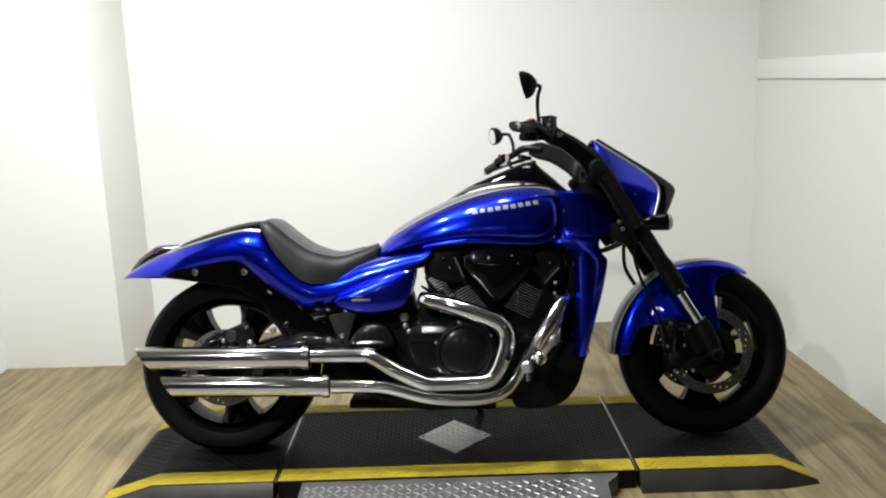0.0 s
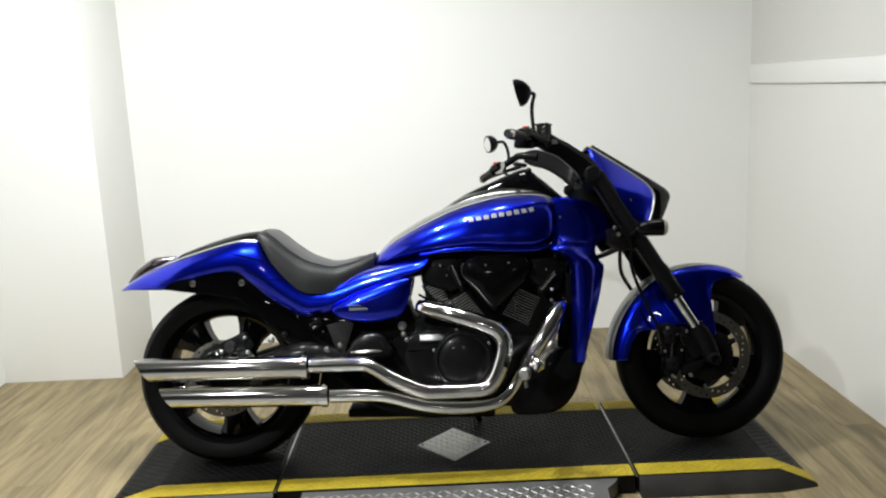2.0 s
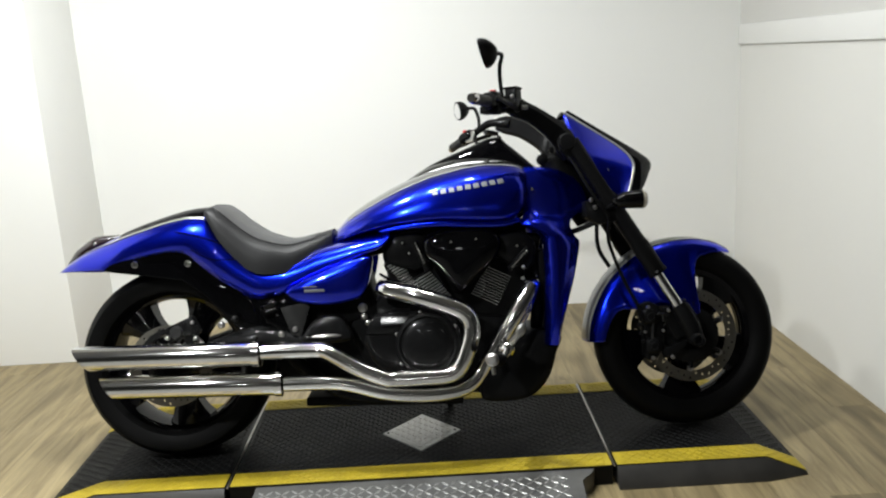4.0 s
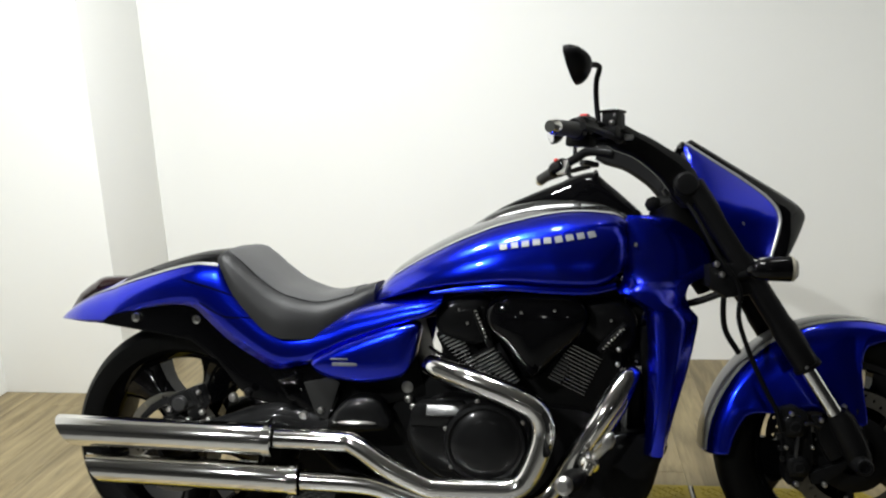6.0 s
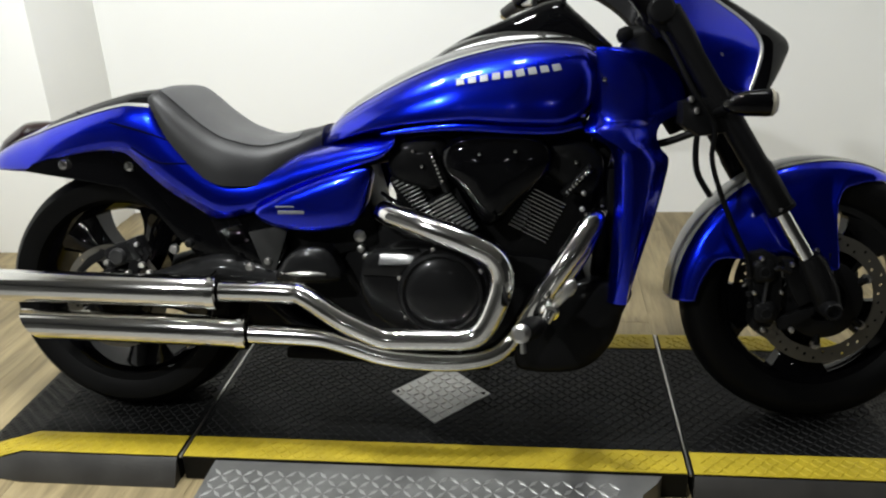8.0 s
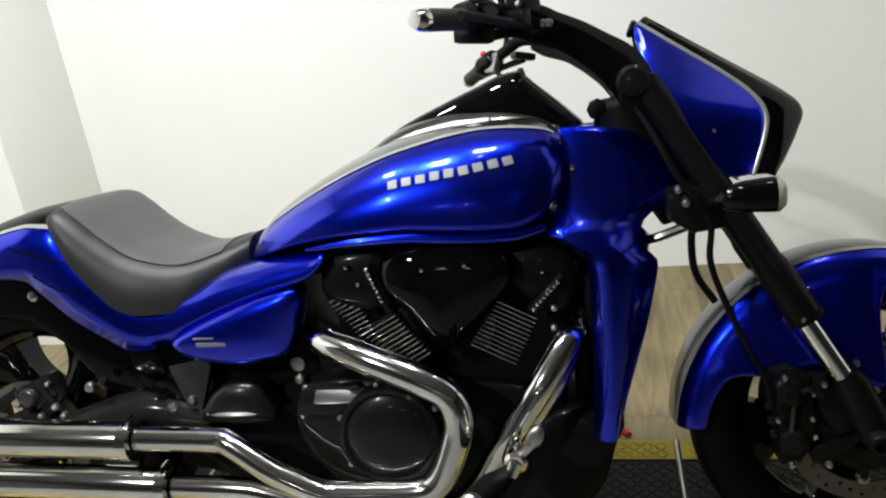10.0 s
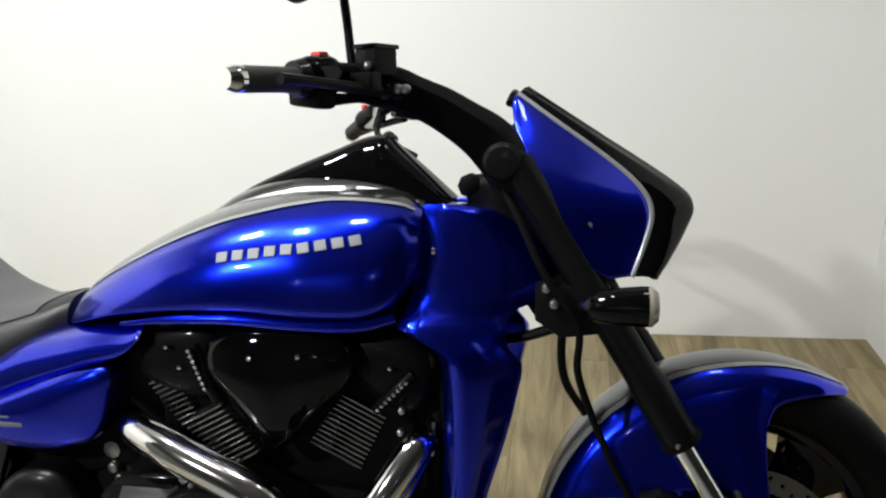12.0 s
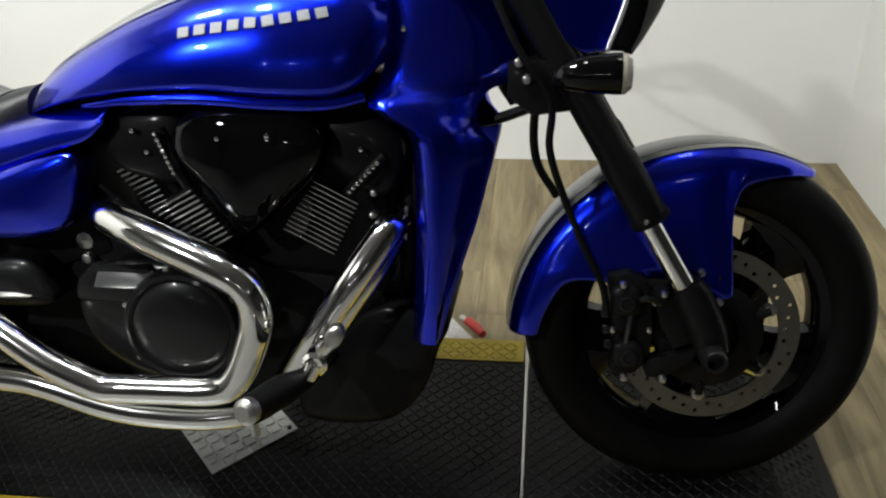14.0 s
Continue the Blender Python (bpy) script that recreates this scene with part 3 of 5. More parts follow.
lip = [(-0.47, -0.165, 0.572), (-0.40, -0.175, 0.612), (-0.30, -0.180, 0.674), (-0.22, -0.188, 0.708), (-0.14, -0.196, 0.725), (-0.05, -0.203, 0.735), (0.05, -0.206, 0.739), (0.16, -0.203, 0.731), (0.25, -0.19, 0.728), (0.31, -0.17, 0.738)]
P("lower_lip", tube_bm([(x, y + 0.003, z + 0.005) for x, y, z in lip[4:]], [0.003, 0.008, 0.010, 0.010, 0.010, 0.009], 10, 6), BLUE, "", tank)

# lettering drawn as plain blocks
for k in range(9):
    f = (k + 0.5) / 9
    x = 0.030 + 0.238 * f
    z = 0.842 + 0.030 * f
    q, qa, qb = tank_hull.side(x, z, 0.001), tank_hull.side(x, z + 0.014, 0.001), tank_hull.side(x + 0.01, z + 0.001, 0.001)
    up = (qa - q).normalized()
    al = (qb - q).normalized()
    nn = al.cross(up).normalized()
    up = nn.cross(al).normalized()
    m = Matrix((al, up, nn)).transposed().to_4x4()
    m.translation = q
    bm = bmesh.new()
    bmesh.ops.create_cube(bm, size=1)
    bmesh.ops.scale(bm, vec=(0.0190, 0.0185, 0.0026), verts=bm.verts)
    bmesh.ops.bevel(bm, geom=[e for e in bm.edges], offset=0.001, segments=1, affect="EDGES")
    bmesh.ops.transform(bm, matrix=m, verts=bm.verts)
    P("badge_block", bm, LETTER, "", tank)

# console on the tank
base_hull = Hull(table([-0.05, 0.0, 0.08, 0.16, 0.21, 0.28, 0.345], [0.892, 0.926, 0.954, 0.967, 0.967, 0.957, 0.925]), table([-0.05, 0.345], [0.85, 0.88]), table([-0.05, 0.05, 0.2, 0.345], [0.042, 0.078, 0.094, 0.086]), 0, 2.8, 90)
console = tagged(P("tank_console", base_hull.bm(-0.05, 0.345, 30, nu=28), DARK_PANEL), "charcoal and gloss black tank console with grey edging")
for u0, u1 in ((-0.60, -0.52), (0.52, 0.60)):
    for x0, x1 in ((-0.04, 0.212), (0.232, 0.335)):
        P("stripe", base_hull.bm(x0, x1, 20, u0, u1, 3, 0.0015, False), GREY_STRIPE, "", console)
cap_hull = Hull(table([-0.05, 0.03, 0.10, 0.18, 0.24, 0.265, 0.30, 0.34, 0.385], [0.895, 0.942, 0.972, 1.003, 1.025, 1.028, 1.000, 0.965, 0.922]), table([-0.05, 0.385], [0.87, 0.90]), table([-0.05, 0.05, 0.2, 0.30, 0.385], [0.028, 0.050, 0.066, 0.066, 0.055]), 0, 3.0, 90)
P("instrument_pod", cap_hull.bm(-0.05, 0.385, 40, nu=24), BLACK_GLOSS, "", console)
P("gauge_rim", tube_bm([(0.272, -0.055, 1.018), (0.272, 0.0, 1.028), (0.272, 0.055, 1.018)], 0.006, 8), BLACK_SATIN, "", console)

# tail and rear fender
tail_hull = Hull(table([-1.236, -1.20, -1.15, -1.06, -0.98, -0.856, -0.765, -0.704, -0.686, -0.66, -0.63, -0.59, -0.51, -0.43, -0.35, -0.28, -0.20, -0.11],
                       [0.652, 0.676, 0.705, 0.745, 0.777, 0.815, 0.834, 0.838, 0.815, 0.778, 0.738, 0.695, 0.652, 0.660, 0.690, 0.705, 0.722, 0.733]),
                 table([-1.236, -1.175, -1.043, -0.98, -0.92, -0.82, -0.773, -0.725, -0.668, -0.61, -0.542, -0.472, -0.425, -0.345, -0.226, -0.147, -0.11],
                       [0.645, 0.648, 0.646, 0.672, 0.688, 0.700, 0.694, 0.654, 0.604, 0.566, 0.533, 0.545, 0.571, 0.606, 0.650, 0.675, 0.705]),
                 table([-1.236, -1.20, -1.12, -1.0, -0.85, -0.70, -0.55, -0.40, -0.25, -0.11], [0.03, 0.065, 0.115, 0.150, 0.168, 0.175, 0.172, 0.172, 0.180, 0.190]), 0, table([-1.236, -0.95, -0.80, -0.74, -0.60, -0.40, -0.11], [2.6, 2.9, 3.4, 4.0, 4.5, 3.3, 2.7]), 90)
tail = tagged(P("tail_body", tail_hull.bm(-1.236, -0.11, 96, nu=40, cap=False), BLUE, solid=0.004), "metallic blue tail and side panels")
P("top_panel", tail_hull.bm(-1.0, -0.706, 22, -0.52, 0.52, 16, 0.0032, False), BLACK_GLOSS, "", tail)
edge_u = table([-1.20, -1.08, -0.96, -0.88, -0.706], [0.26, 0.38, 0.50, 0.525, 0.525])
for sgn in (-1, 1):
    bm = bmesh.new()
    grid_faces(bm, [[bm.verts.new(tail_hull.at(x, sgn * (edge_u(x) + 0.058 * j / 3), 0.0036)) for j in range(4)] for x in np.linspace(-1.20, -0.706, 37)])
    P("stripe", bm, GREY_STRIPE, "", tail)
P("panel_gap", tube_bm([tail_hull.side(x, z, 0.002) for x, z in ((-0.93, 0.789), (-0.895, 0.785), (-0.787, 0.761), (-0.709, 0.739), (-0.650, 0.716))], 0.0022, 6, 6), GAP, "", tail)
P("panel_gap", tube_bm([tail_hull.side(x, z, 0.002) for x, z in ((-0.752, 0.670), (-0.69, 0.669), (-0.632, 0.666), (-0.595, 0.664))], 0.0018, 6, 6), GAP, "", tail)
light = [(-1.215, 0, 0.668), (-1.17, 0, 0.700), (-1.11, 0, 0.734), (-1.04, 0, 0.752)]
P("tail_lamp", tube_bm(light, [0.010, 0.026, 0.030, 0.012], 16, 6, flat=1.6), LENS_RED, "smoked tail lamp", tail)
inner = [(-1.045, 0.648), (-1.02, 0.668), (-0.92, 0.690), (-0.82, 0.702), (-0.775, 0.697), (-0.725, 0.655), (-0.668, 0.605), (-0.61, 0.568), (-0.545, 0.50), (-0.545, 0.43), (-0.60, 0.425), (-0.655, 0.475), (-0.715, 0.55), (-0.79, 0.605), (-0.92, 0.628)]
for sgn in (-1, 1):
    bm = plate_bm(inner, -0.160, -0.135, 0.004)
    guard = P("inner_fender", mirrored(bm) if sgn > 0 else bm, BLACK_GLOSS, "", tail)
    for x, z in ((-0.935, 0.665), (-0.765, 0.660)):
        bolt(x, sgn * 0.161, z, 0.014, 0.009, CHROME, guard, sgn)
# inner mudguard arch over the tyre
bm = bmesh.new()
rows = []
for k in range(22):
    a = radians(15 + 88 * k / 21)
    rows.append([bm.verts.new((RW[0] + 0.338 * math.cos(a), y, RW[2] + 0.338 * math.sin(a) - 0.004 * (abs(y) / 0.13) ** 2)) for y in np.linspace(-0.13, 0.13, 9)])
grid_faces(bm, rows)
P("mudguard", bm, BLACK_MATTE, "", tail, solid=0.004)

# seat
seat_hull = Hull(table([-0.704, -0.692, -0.680, -0.647, -0.607, -0.526, -0.443, -0.358, -0.308], [0.834, 0.846, 0.847, 0.828, 0.794, 0.741, 0.719, 0.733, 0.746]),
                 table([-0.704, -0.688, -0.676, -0.657, -0.628, -0.591, -0.566, -0.523, -0.445, -0.405, -0.348, -0.308], [0.812, 0.786, 0.762, 0.728, 0.690, 0.650, 0.628, 0.613, 0.610, 0.625, 0.655, 0.690]),
                 table([-0.704, -0.690, -0.65, -0.55, -0.45, -0.35, -0.308], [0.165, 0.176, 0.186, 0.188, 0.168, 0.12, 0.085]), 0, 3.3, 90)
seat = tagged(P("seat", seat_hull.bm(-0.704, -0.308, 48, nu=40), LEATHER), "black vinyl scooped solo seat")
P("seat_insert", seat_hull.bm(-0.682, -0.36, 40, -0.46, 0.46, 24, 0.002), LEATHER_LIT, "", seat)
P("piping", tube_bm([seat_hull.at(x, -0.46, 0.001) for x in np.linspace(-0.682, -0.36, 14)], 0.0016, 6, 3), LEATHER, "", seat)

# side covers
cover = [(-0.452, 0.552), (-0.40, 0.584), (-0.345, 0.606), (-0.28, 0.630), (-0.226, 0.646), (-0.175, 0.650), (-0.178, 0.60), (-0.205, 0.530), (-0.26, 0.508), (-0.33, 0.503), (-0.42, 0.520)]
for sgn in (-1, 1):
    c = tagged(P("side_cover", pillow_bm(cover, 0.185, 0.022, 0.05, sgn), BLUE), "metallic blue side cover")
    for w, h, x, z in ((0.046, 0.004, -0.372, 0.566), (0.064, 0.009, -0.358, 0.553)):
        P("badge_bar", box_bm((x, sgn * 0.2045, z), (w, 0.004, h), bevel=0.001), LETTER, "", c)

# radiator shrouds: height, rear edge, front edge, depth of rear edge, ridge and front edge
SHROUD = [(0.914, 0.347, 0.415, -0.076, -0.078, -0.055), (0.905, 0.346, 0.455, -0.082, -0.084, -0.058), (0.880, 0.346, 0.500, -0.090, -0.093, -0.062), (0.840, 0.344, 0.538, -0.102, -0.106, -0.066),
          (0.800, 0.338, 0.550, -0.118, -0.124, -0.072), (0.765, 0.330, 0.545, -0.140, -0.148, -0.082), (0.748, 0.322, 0.504, -0.158, -0.168, -0.098), (0.733, 0.314, 0.486, -0.174, -0.190, -0.118),
          (0.715, 0.334, 0.481, -0.172, -0.198, -0.130), (0.690, 0.374, 0.488, -0.168, -0.202, -0.134), (0.660, 0.384, 0.510, -0.168, -0.201, -0.127), (0.600, 0.387, 0.499, -0.168, -0.199, -0.132),
          (0.540, 0.387, 0.484, -0.168, -0.198, -0.138), (0.470, 0.384, 0.462, -0.167, -0.196, -0.147), (0.400, 0.380, 0.440, -0.165, -0.192, -0.157), (0.332, 0.376, 0.422, -0.160, -0.184, -0.160)]
curves = [table([r[0] for r in SHROUD[::-1]], [r[k] for r in SHROUD[::-1]]) for k in range(1, 6)]


def shroud_y(x, z):
    """Depth of the shroud's outer face."""
    xb, xf, yb, yr, yf = (c(z) for c in curves)
    return float(np.interp(x, (xb, xb + 0.026, xf), (yb, yr, yf)))


for sgn in (-1, 1):
    bm = bmesh.new()
    rows = []
    for k in range(57):
        z = 0.332 + (0.914 - 0.332) * k / 56
        xb, xf, yb, yr, yf = (c(z) for c in curves)
        w = xf - xb
        ring = [(xb + 0.012, yb + 0.045), (xb, yb + 0.02), (xb, yb), (xb + 0.014, yb * 0.35 + yr * 0.65), (xb + 0.026, yr), (xb + 0.042, yr + 0.001), (xb + 0.042 + 0.5 * (w - 0.042), yr * 0.64 + yf * 0.36), (xf - 0.008, yf - 0.005), (xf, yf), (xf - 0.004, yf + 0.012), (xb + 0.4 * w, yf + 0.03)]
        rows.append([bm.verts.new((x, -sgn * y, z)) for x, y in ring])
    grid_faces(bm, rows, True)
    bm.faces.new(rows[0])
    bm.faces.new(rows[-1])
    sh = tagged(P("radiator_shroud", bm, BLUE, sharp=50), "metallic blue radiator shroud")
    for x, z, r in ((0.437, 0.757, 0.009), (0.364, 0.842, 0.006)):
        bolt(x, sgn * -shroud_y(x, z), z, r, 0.006, CHROME, sh, sgn)
    P("panel_gap", tube_bm([(x, sgn * -shroud_y(x, z), z) for x, z in ((0.368, 0.832), (0.395, 0.815), (0.425, 0.795))], 0.0016, 6), GAP, "", sh)
P("radiator", box_bm((0.395, -0.04, 0.48), (0.03, 0.15, 0.32), (0, -4, 0), 0.006), BLACK_MATTE, "black finned radiator")
chin = [(0.428, 0.36), (0.415, 0.30), (0.39, 0.225), (0.345, 0.172), (0.29, 0.150), (0.20, 0.148), (0.16, 0.17), (0.18, 0.25), (0.30, 0.37)]
P("chin_cowl", pillow_bm(chin, 0.135, 0.02, 0.26, -1), BLACK_SATIN, "black lower radiator cowl")

# engine
eng = tagged(P("engine", plate_bm([(-0.27, 0.40), (-0.22, 0.30), (-0.16, 0.20), (0.20, 0.17), (0.32, 0.20), (0.34, 0.32), (0.32, 0.40), (0.23, 0.43), (0.12, 0.44), (0.04, 0.48), (-0.14, 0.52), (-0.24, 0.47)], -0.122, 0.122, 0.02), BLACK_SATIN), "black liquid-cooled V-twin engine")
clutch = P("clutch_cover", lathe_bm([(0.102, 0.06), (0.102, -0.012), (0.097, -0.020), (0.090, -0.022), (0.084, -0.017), (0.080, -0.020), (0.06, -0.026), (0.02, -0.029)], (-0.006, -0.212, 0.365), 48), COVER, "satin black round clutch cover", eng)
for a in (30, 100, 160, 215, 290, 340):
    bolt(-0.006 + 0.104 * math.cos(radians(a)), -0.215, 0.365 + 0.104 * math.sin(radians(a)), 0.006, 0.006, STEEL, clutch)
P("primary_case", pillow_bm([(-0.205, 0.385), (-0.170, 0.440), (-0.115, 0.470), (-0.05, 0.468), (0.03, 0.46), (0.09, 0.42), (0.10, 0.33), (0.06, 0.26), (-0.02, 0.245), (-0.11, 0.26), (-0.18, 0.31)], 0.185, 0.018, 0.06), COVER, "satin dark grey primary case", eng)
P("case_step", plate_bm([(-0.200, 0.402), (-0.190, 0.442), (-0.168, 0.462), (-0.062, 0.466), (-0.046, 0.450), (-0.074, 0.416), (-0.112, 0.398)], -0.212, -0.160, 0.016), COVER, "satin black cast case shoulder", eng)
# bevel strip in paler grey: the lamp's highlight is put into it
P("case_glint", box_bm((-0.101, -0.214, 0.445), (0.100, 0.034, 0.008), (48, 0, 0), 0.003), CASE_EDGE, "case bevel with its lamp highlight in a paler grey", eng)
P("head_trim", tube_bm([(-0.150, -0.160, 0.592), (-0.115, -0.170, 0.570), (-0.060, -0.178, 0.536), (0.010, -0.184, 0.500), (0.070, -0.184, 0.476)], [0.004, 0.006, 0.006, 0.006, 0.004], 8, 5), BLACK_GLOSS, "", eng)
gen = P("gearbox_cover", pillow_bm([(-0.402, 0.384), (-0.394, 0.425), (-0.365, 0.456), (-0.325, 0.468), (-0.285, 0.462), (-0.262, 0.430), (-0.258, 0.384)], 0.185, 0.022, 0.05, n=5), COVER, "satin dark grey cover", eng)
# bright rod drawn for the sheen along the cover
P("sheen_line", tube_bm([(-0.390, -0.196, 0.405), (-0.33, -0.206, 0.406), (-0.275, -0.197, 0.405)], 0.006, 8), STEEL, "", gen)
air = [(-0.004, 0.650), (0.000, 0.700), (0.045, 0.728), (0.12, 0.738), (0.205, 0.726), (0.248, 0.680), (0.228, 0.625), (0.175, 0.570), (0.130, 0.528), (0.10, 0.515), (0.075, 0.540), (0.045, 0.590)]
air_ob = P("air_cleaner_cover", pillow_bm(air, 0.172, 0.038, 0.08), BLACK_GLOSS, "gloss black teardrop air cleaner cover", eng)
P("rocker_cover", pillow_bm([(-0.130, 0.635), (-0.118, 0.700), (-0.06, 0.722), (0.0, 0.715), (0.01, 0.64), (-0.02, 0.60), (-0.07, 0.605)], 0.15, 0.022, 0.10), BLACK_SATIN, "", eng)
P("rocker_cover", pillow_bm([(0.215, 0.690), (0.26, 0.715), (0.32, 0.705), (0.362, 0.665), (0.355, 0.60), (0.32, 0.575), (0.27, 0.60), (0.225, 0.64)], 0.13, 0.022, 0.10), BLACK_SATIN, "", eng)
# rocker bolt heads; the first two, on the air cleaner, stand for glints
for x, y, z in ((0.085, -0.213, 0.685), (0.165, -0.213, 0.69), (-0.07, -0.18, 0.69), (-0.05, -0.178, 0.655), (0.30, -0.162, 0.66)):
    bolt(x, y, z, 0.0045, 0.004, CHROME, eng)


def cylinder(name, p0, p1, lean, lengths, count, y0):
    """A finned cylinder side: fins stacked from p0 to p1."""
    core = Vector((*p0, 0)).lerp(Vector((*p1, 0)), 0.5)
    cyl = P(name, box_bm((core.x, y0 * 0.5 + 0.012, core.y), (0.085, abs(y0) - 0.012, 0.115), (0, lean, 0), 0.01), BLACK_SATIN, "black finned cylinder", eng)
    for k in range(count):
        f = k / (count - 1)
        x, z = p0[0] + (p1[0] - p0[0]) * f, p0[1] + (p1[1] - p0[1]) * f
        ln = lengths[0] + (lengths[1] - lengths[0]) * f
        P("fin", box_bm((x, y0 + 0.03, z), (ln, 0.07, 0.0033), (0, lean, 0), 0.0013), ALU, "", cyl)
        P("fin_root", box_bm((x, y0 + 0.055, z - 0.001), (ln + 0.006, 0.09, 0.0028), (0, lean, 0), 0.001), BLACK_SATIN, "", cyl)


cylinder("rear_cylinder", (-0.103, 0.622), (-0.055, 0.550), -24, (0.048, 0.036), 10, -0.142)
cylinder("rear_cylinder_barrel", (-0.020, 0.571), (0.053, 0.500), -28, (0.080, 0.052), 11, -0.170)
cylinder("front_cylinder", (0.242, 0.574), (0.190, 0.486), 27, (0.085, 0.100), 12, -0.108)
P("head_edge", tube_bm([(-0.030, -0.165, 0.690), (-0.010, -0.172, 0.640), (0.006, -0.165, 0.595)], [0.012, 0.013, 0.010], 10, 5), BLACK_SATIN, "", eng)
P("head_edge", tube_bm([(0.272, -0.150, 0.584), (0.305, -0.156, 0.617), (0.335, -0.150, 0.648)], [0.010, 0.012, 0.010], 10, 5), BLACK_SATIN, "", eng)
for k in range(8):  # stud row beside each head
    bolt(-0.028 + 0.0035 * k, -0.186, 0.686 - 0.009 * k, 0.0040, 0.006, CHROME, eng)
    bolt(0.281 + 0.0067 * k, -0.170, 0.593 + 0.0068 * k, 0.0040, 0.006, CHROME, eng)

for x, z in ((0.318, 0.589), (0.315, 0.552)):
    bolt(x, -0.158, z, 0.006, 0.010, STEEL, eng)
# added strip; stands for the pale wall showing through a gap
P("gap_strip", box_bm((0.361, -0.119, 0.525), (0.006, 0.004, 0.060), (0, 4, 0), 0.0015), STEEL, "bright strip beside the hose, standing for a see-through gap", eng)
P("radiator_hose", tube_bm([(0.362, -0.07, 0.62), (0.366, -0.09, 0.54), (0.366, -0.09, 0.46), (0.36, -0.07, 0.38)], [0.020, 0.022, 0.022, 0.020], 12, 6), BLACK_MATTE, "", eng)
P("front_filler", box_bm((0.345, 0, 0.615), (0.060, 0.18, 0.17), (0, 12, 0), 0.015), BLACK_MATTE, "", eng)
P("intake_box", box_bm((0.10, 0, 0.685), (0.48, 0.25, 0.13), (0, 0, 0), 0.02), BLACK_MATTE, "black intake box under the tank", eng)
P("battery_box", box_bm((-0.33, 0, 0.52), (0.30, 0.26, 0.20), (0, -14, 0), 0.02), BLACK_MATTE, "", eng)
P("lower_case", box_bm((-0.33, 0, 0.32), (0.36, 0.22, 0.22), (0, 12, 0), 0.02), BLACK_MATTE, "", eng)
P("crankcase_top", box_bm((0.10, 0, 0.53), (0.46, 0.205, 0.26), (0, 0, 0), 0.02), BLACK_MATTE, "", eng)
# exhaust
ex = tagged(P("exhaust_header", tube_bm([(-0.150, -0.165, 0.548), (-0.120, -0.185, 0.541), (-0.04, -0.222, 0.522), (0.065, -0.245, 0.487), (0.120, -0.25, 0.455), (0.136, -0.25, 0.405), (0.120, -0.252, 0.345), (0.092, -0.254, 0.290), (0.055, -0.256, 0.268), (-0.03, -0.258, 0.265), (-0.115, -0.262, 0.266)], [0.026, 0.0295, 0.030, 0.030, 0.030, 0.030, 0.0285, 0.027, 0.026, 0.0255, 0.0255], 18, 8), CHROME), "polished chrome two-into-two exhaust")
P("pipe", tube_bm([(-0.112, -0.262, 0.266), (-0.15, -0.265, 0.272), (-0.238, -0.262, 0.312), (-0.322, -0.248, 0.360), (-0.365, -0.240, 0.367), (-0.53, -0.235, 0.369)], [0.0255, 0.0255, 0.0255, 0.0255, 0.026, 0.026], 18, 8), CHROME, "", ex)
P("pipe", tube_bm([(0.352, -0.135, 0.535), (0.335, -0.17, 0.520), (0.29, -0.205, 0.455), (0.235, -0.215, 0.375), (0.195, -0.21, 0.318), (0.160, -0.21, 0.262), (0.115, -0.225, 0.222), (0.04, -0.238, 0.208), (-0.06, -0.245, 0.210), (-0.15, -0.245, 0.222), (-0.25, -0.240, 0.250), (-0.32, -0.237, 0.261), (-0.465, -0.235, 0.265)], [0.024, 0.027, 0.027, 0.026, 0.024, 0.024] + [0.0245] * 7, 18, 7), CHROME, "", ex)
P("heat_shield", tube_bm([(0.352, -0.14, 0.508), (0.312, -0.192, 0.455), (0.257, -0.212, 0.375), (0.230, -0.212, 0.335)], [0.016, 0.021, 0.021, 0.012], 14, 7), CHROME, "", ex)


def muffler(x0, z0, x1, z1, y, r, cut):
    """A straight silencer with a slash-cut mouth."""
    bm = bmesh.new()
    rows = []
    seg = 36
    for f, rr in ((0, r), (0.02, r), (0.5, r * 1.0), (0.965, r), (0.985, r * 0.93), (1.0, r * 0.72)):
        row = []
        for j in range(seg):
            a = 2 * math.pi * j / seg
            dz = rr * math.sin(a)
            sh = -cut * (dz / r) * 0.5 * (1 - f) ** 6 if f < 0.3 else 0
            row.append(bm.verts.new((x0 + (x1 - x0) * f + sh, y + rr * math.cos(a), z0 + (z1 - z0) * f + dz)))
        rows.append(row)
    # the mouth is an open bore with a rolled lip
    inner = []
    for d, k in ((0.0, 0.90), (0.10, 0.90)):
        inner.append([bm.verts.new((v.co.x + d, y + (v.co.y - y) * k, z0 + (v.co.z - z0) * k)) for v in rows[0]])
    grid_faces(bm, inner[::-1] + rows, True)
    bm.faces.new(inner[-1])
    bm.faces.new(rows[-1])
    m = P("muffler", bm, CHROME, "long chrome slash-cut silencer", ex)
    P("collar", lathe_bm([(r * 0.9, -0.012), (r * 1.09, -0.011), (r * 1.09, 0.011), (r * 0.9, 0.012)], seg=32), CHROME, "", m).matrix_local = pose(x1 - 0.012, y, z1, 0, 0, -90)
    P("clamp_bolt", tube_bm([(x1 - 0.012, y - r * 0.7, z1 + r * 0.95), (x1 - 0.012, y + r * 0.4, z1 + r * 1.15)], 0.006, 8), CHROME, "", m)
    return m


muffler(-1.095, 0.379, -0.535, 0.366, -0.235, 0.0395, 0.055)
muffler(-1.018, 0.283, -0.470, 0.268, -0.235, 0.0375, 0.05)

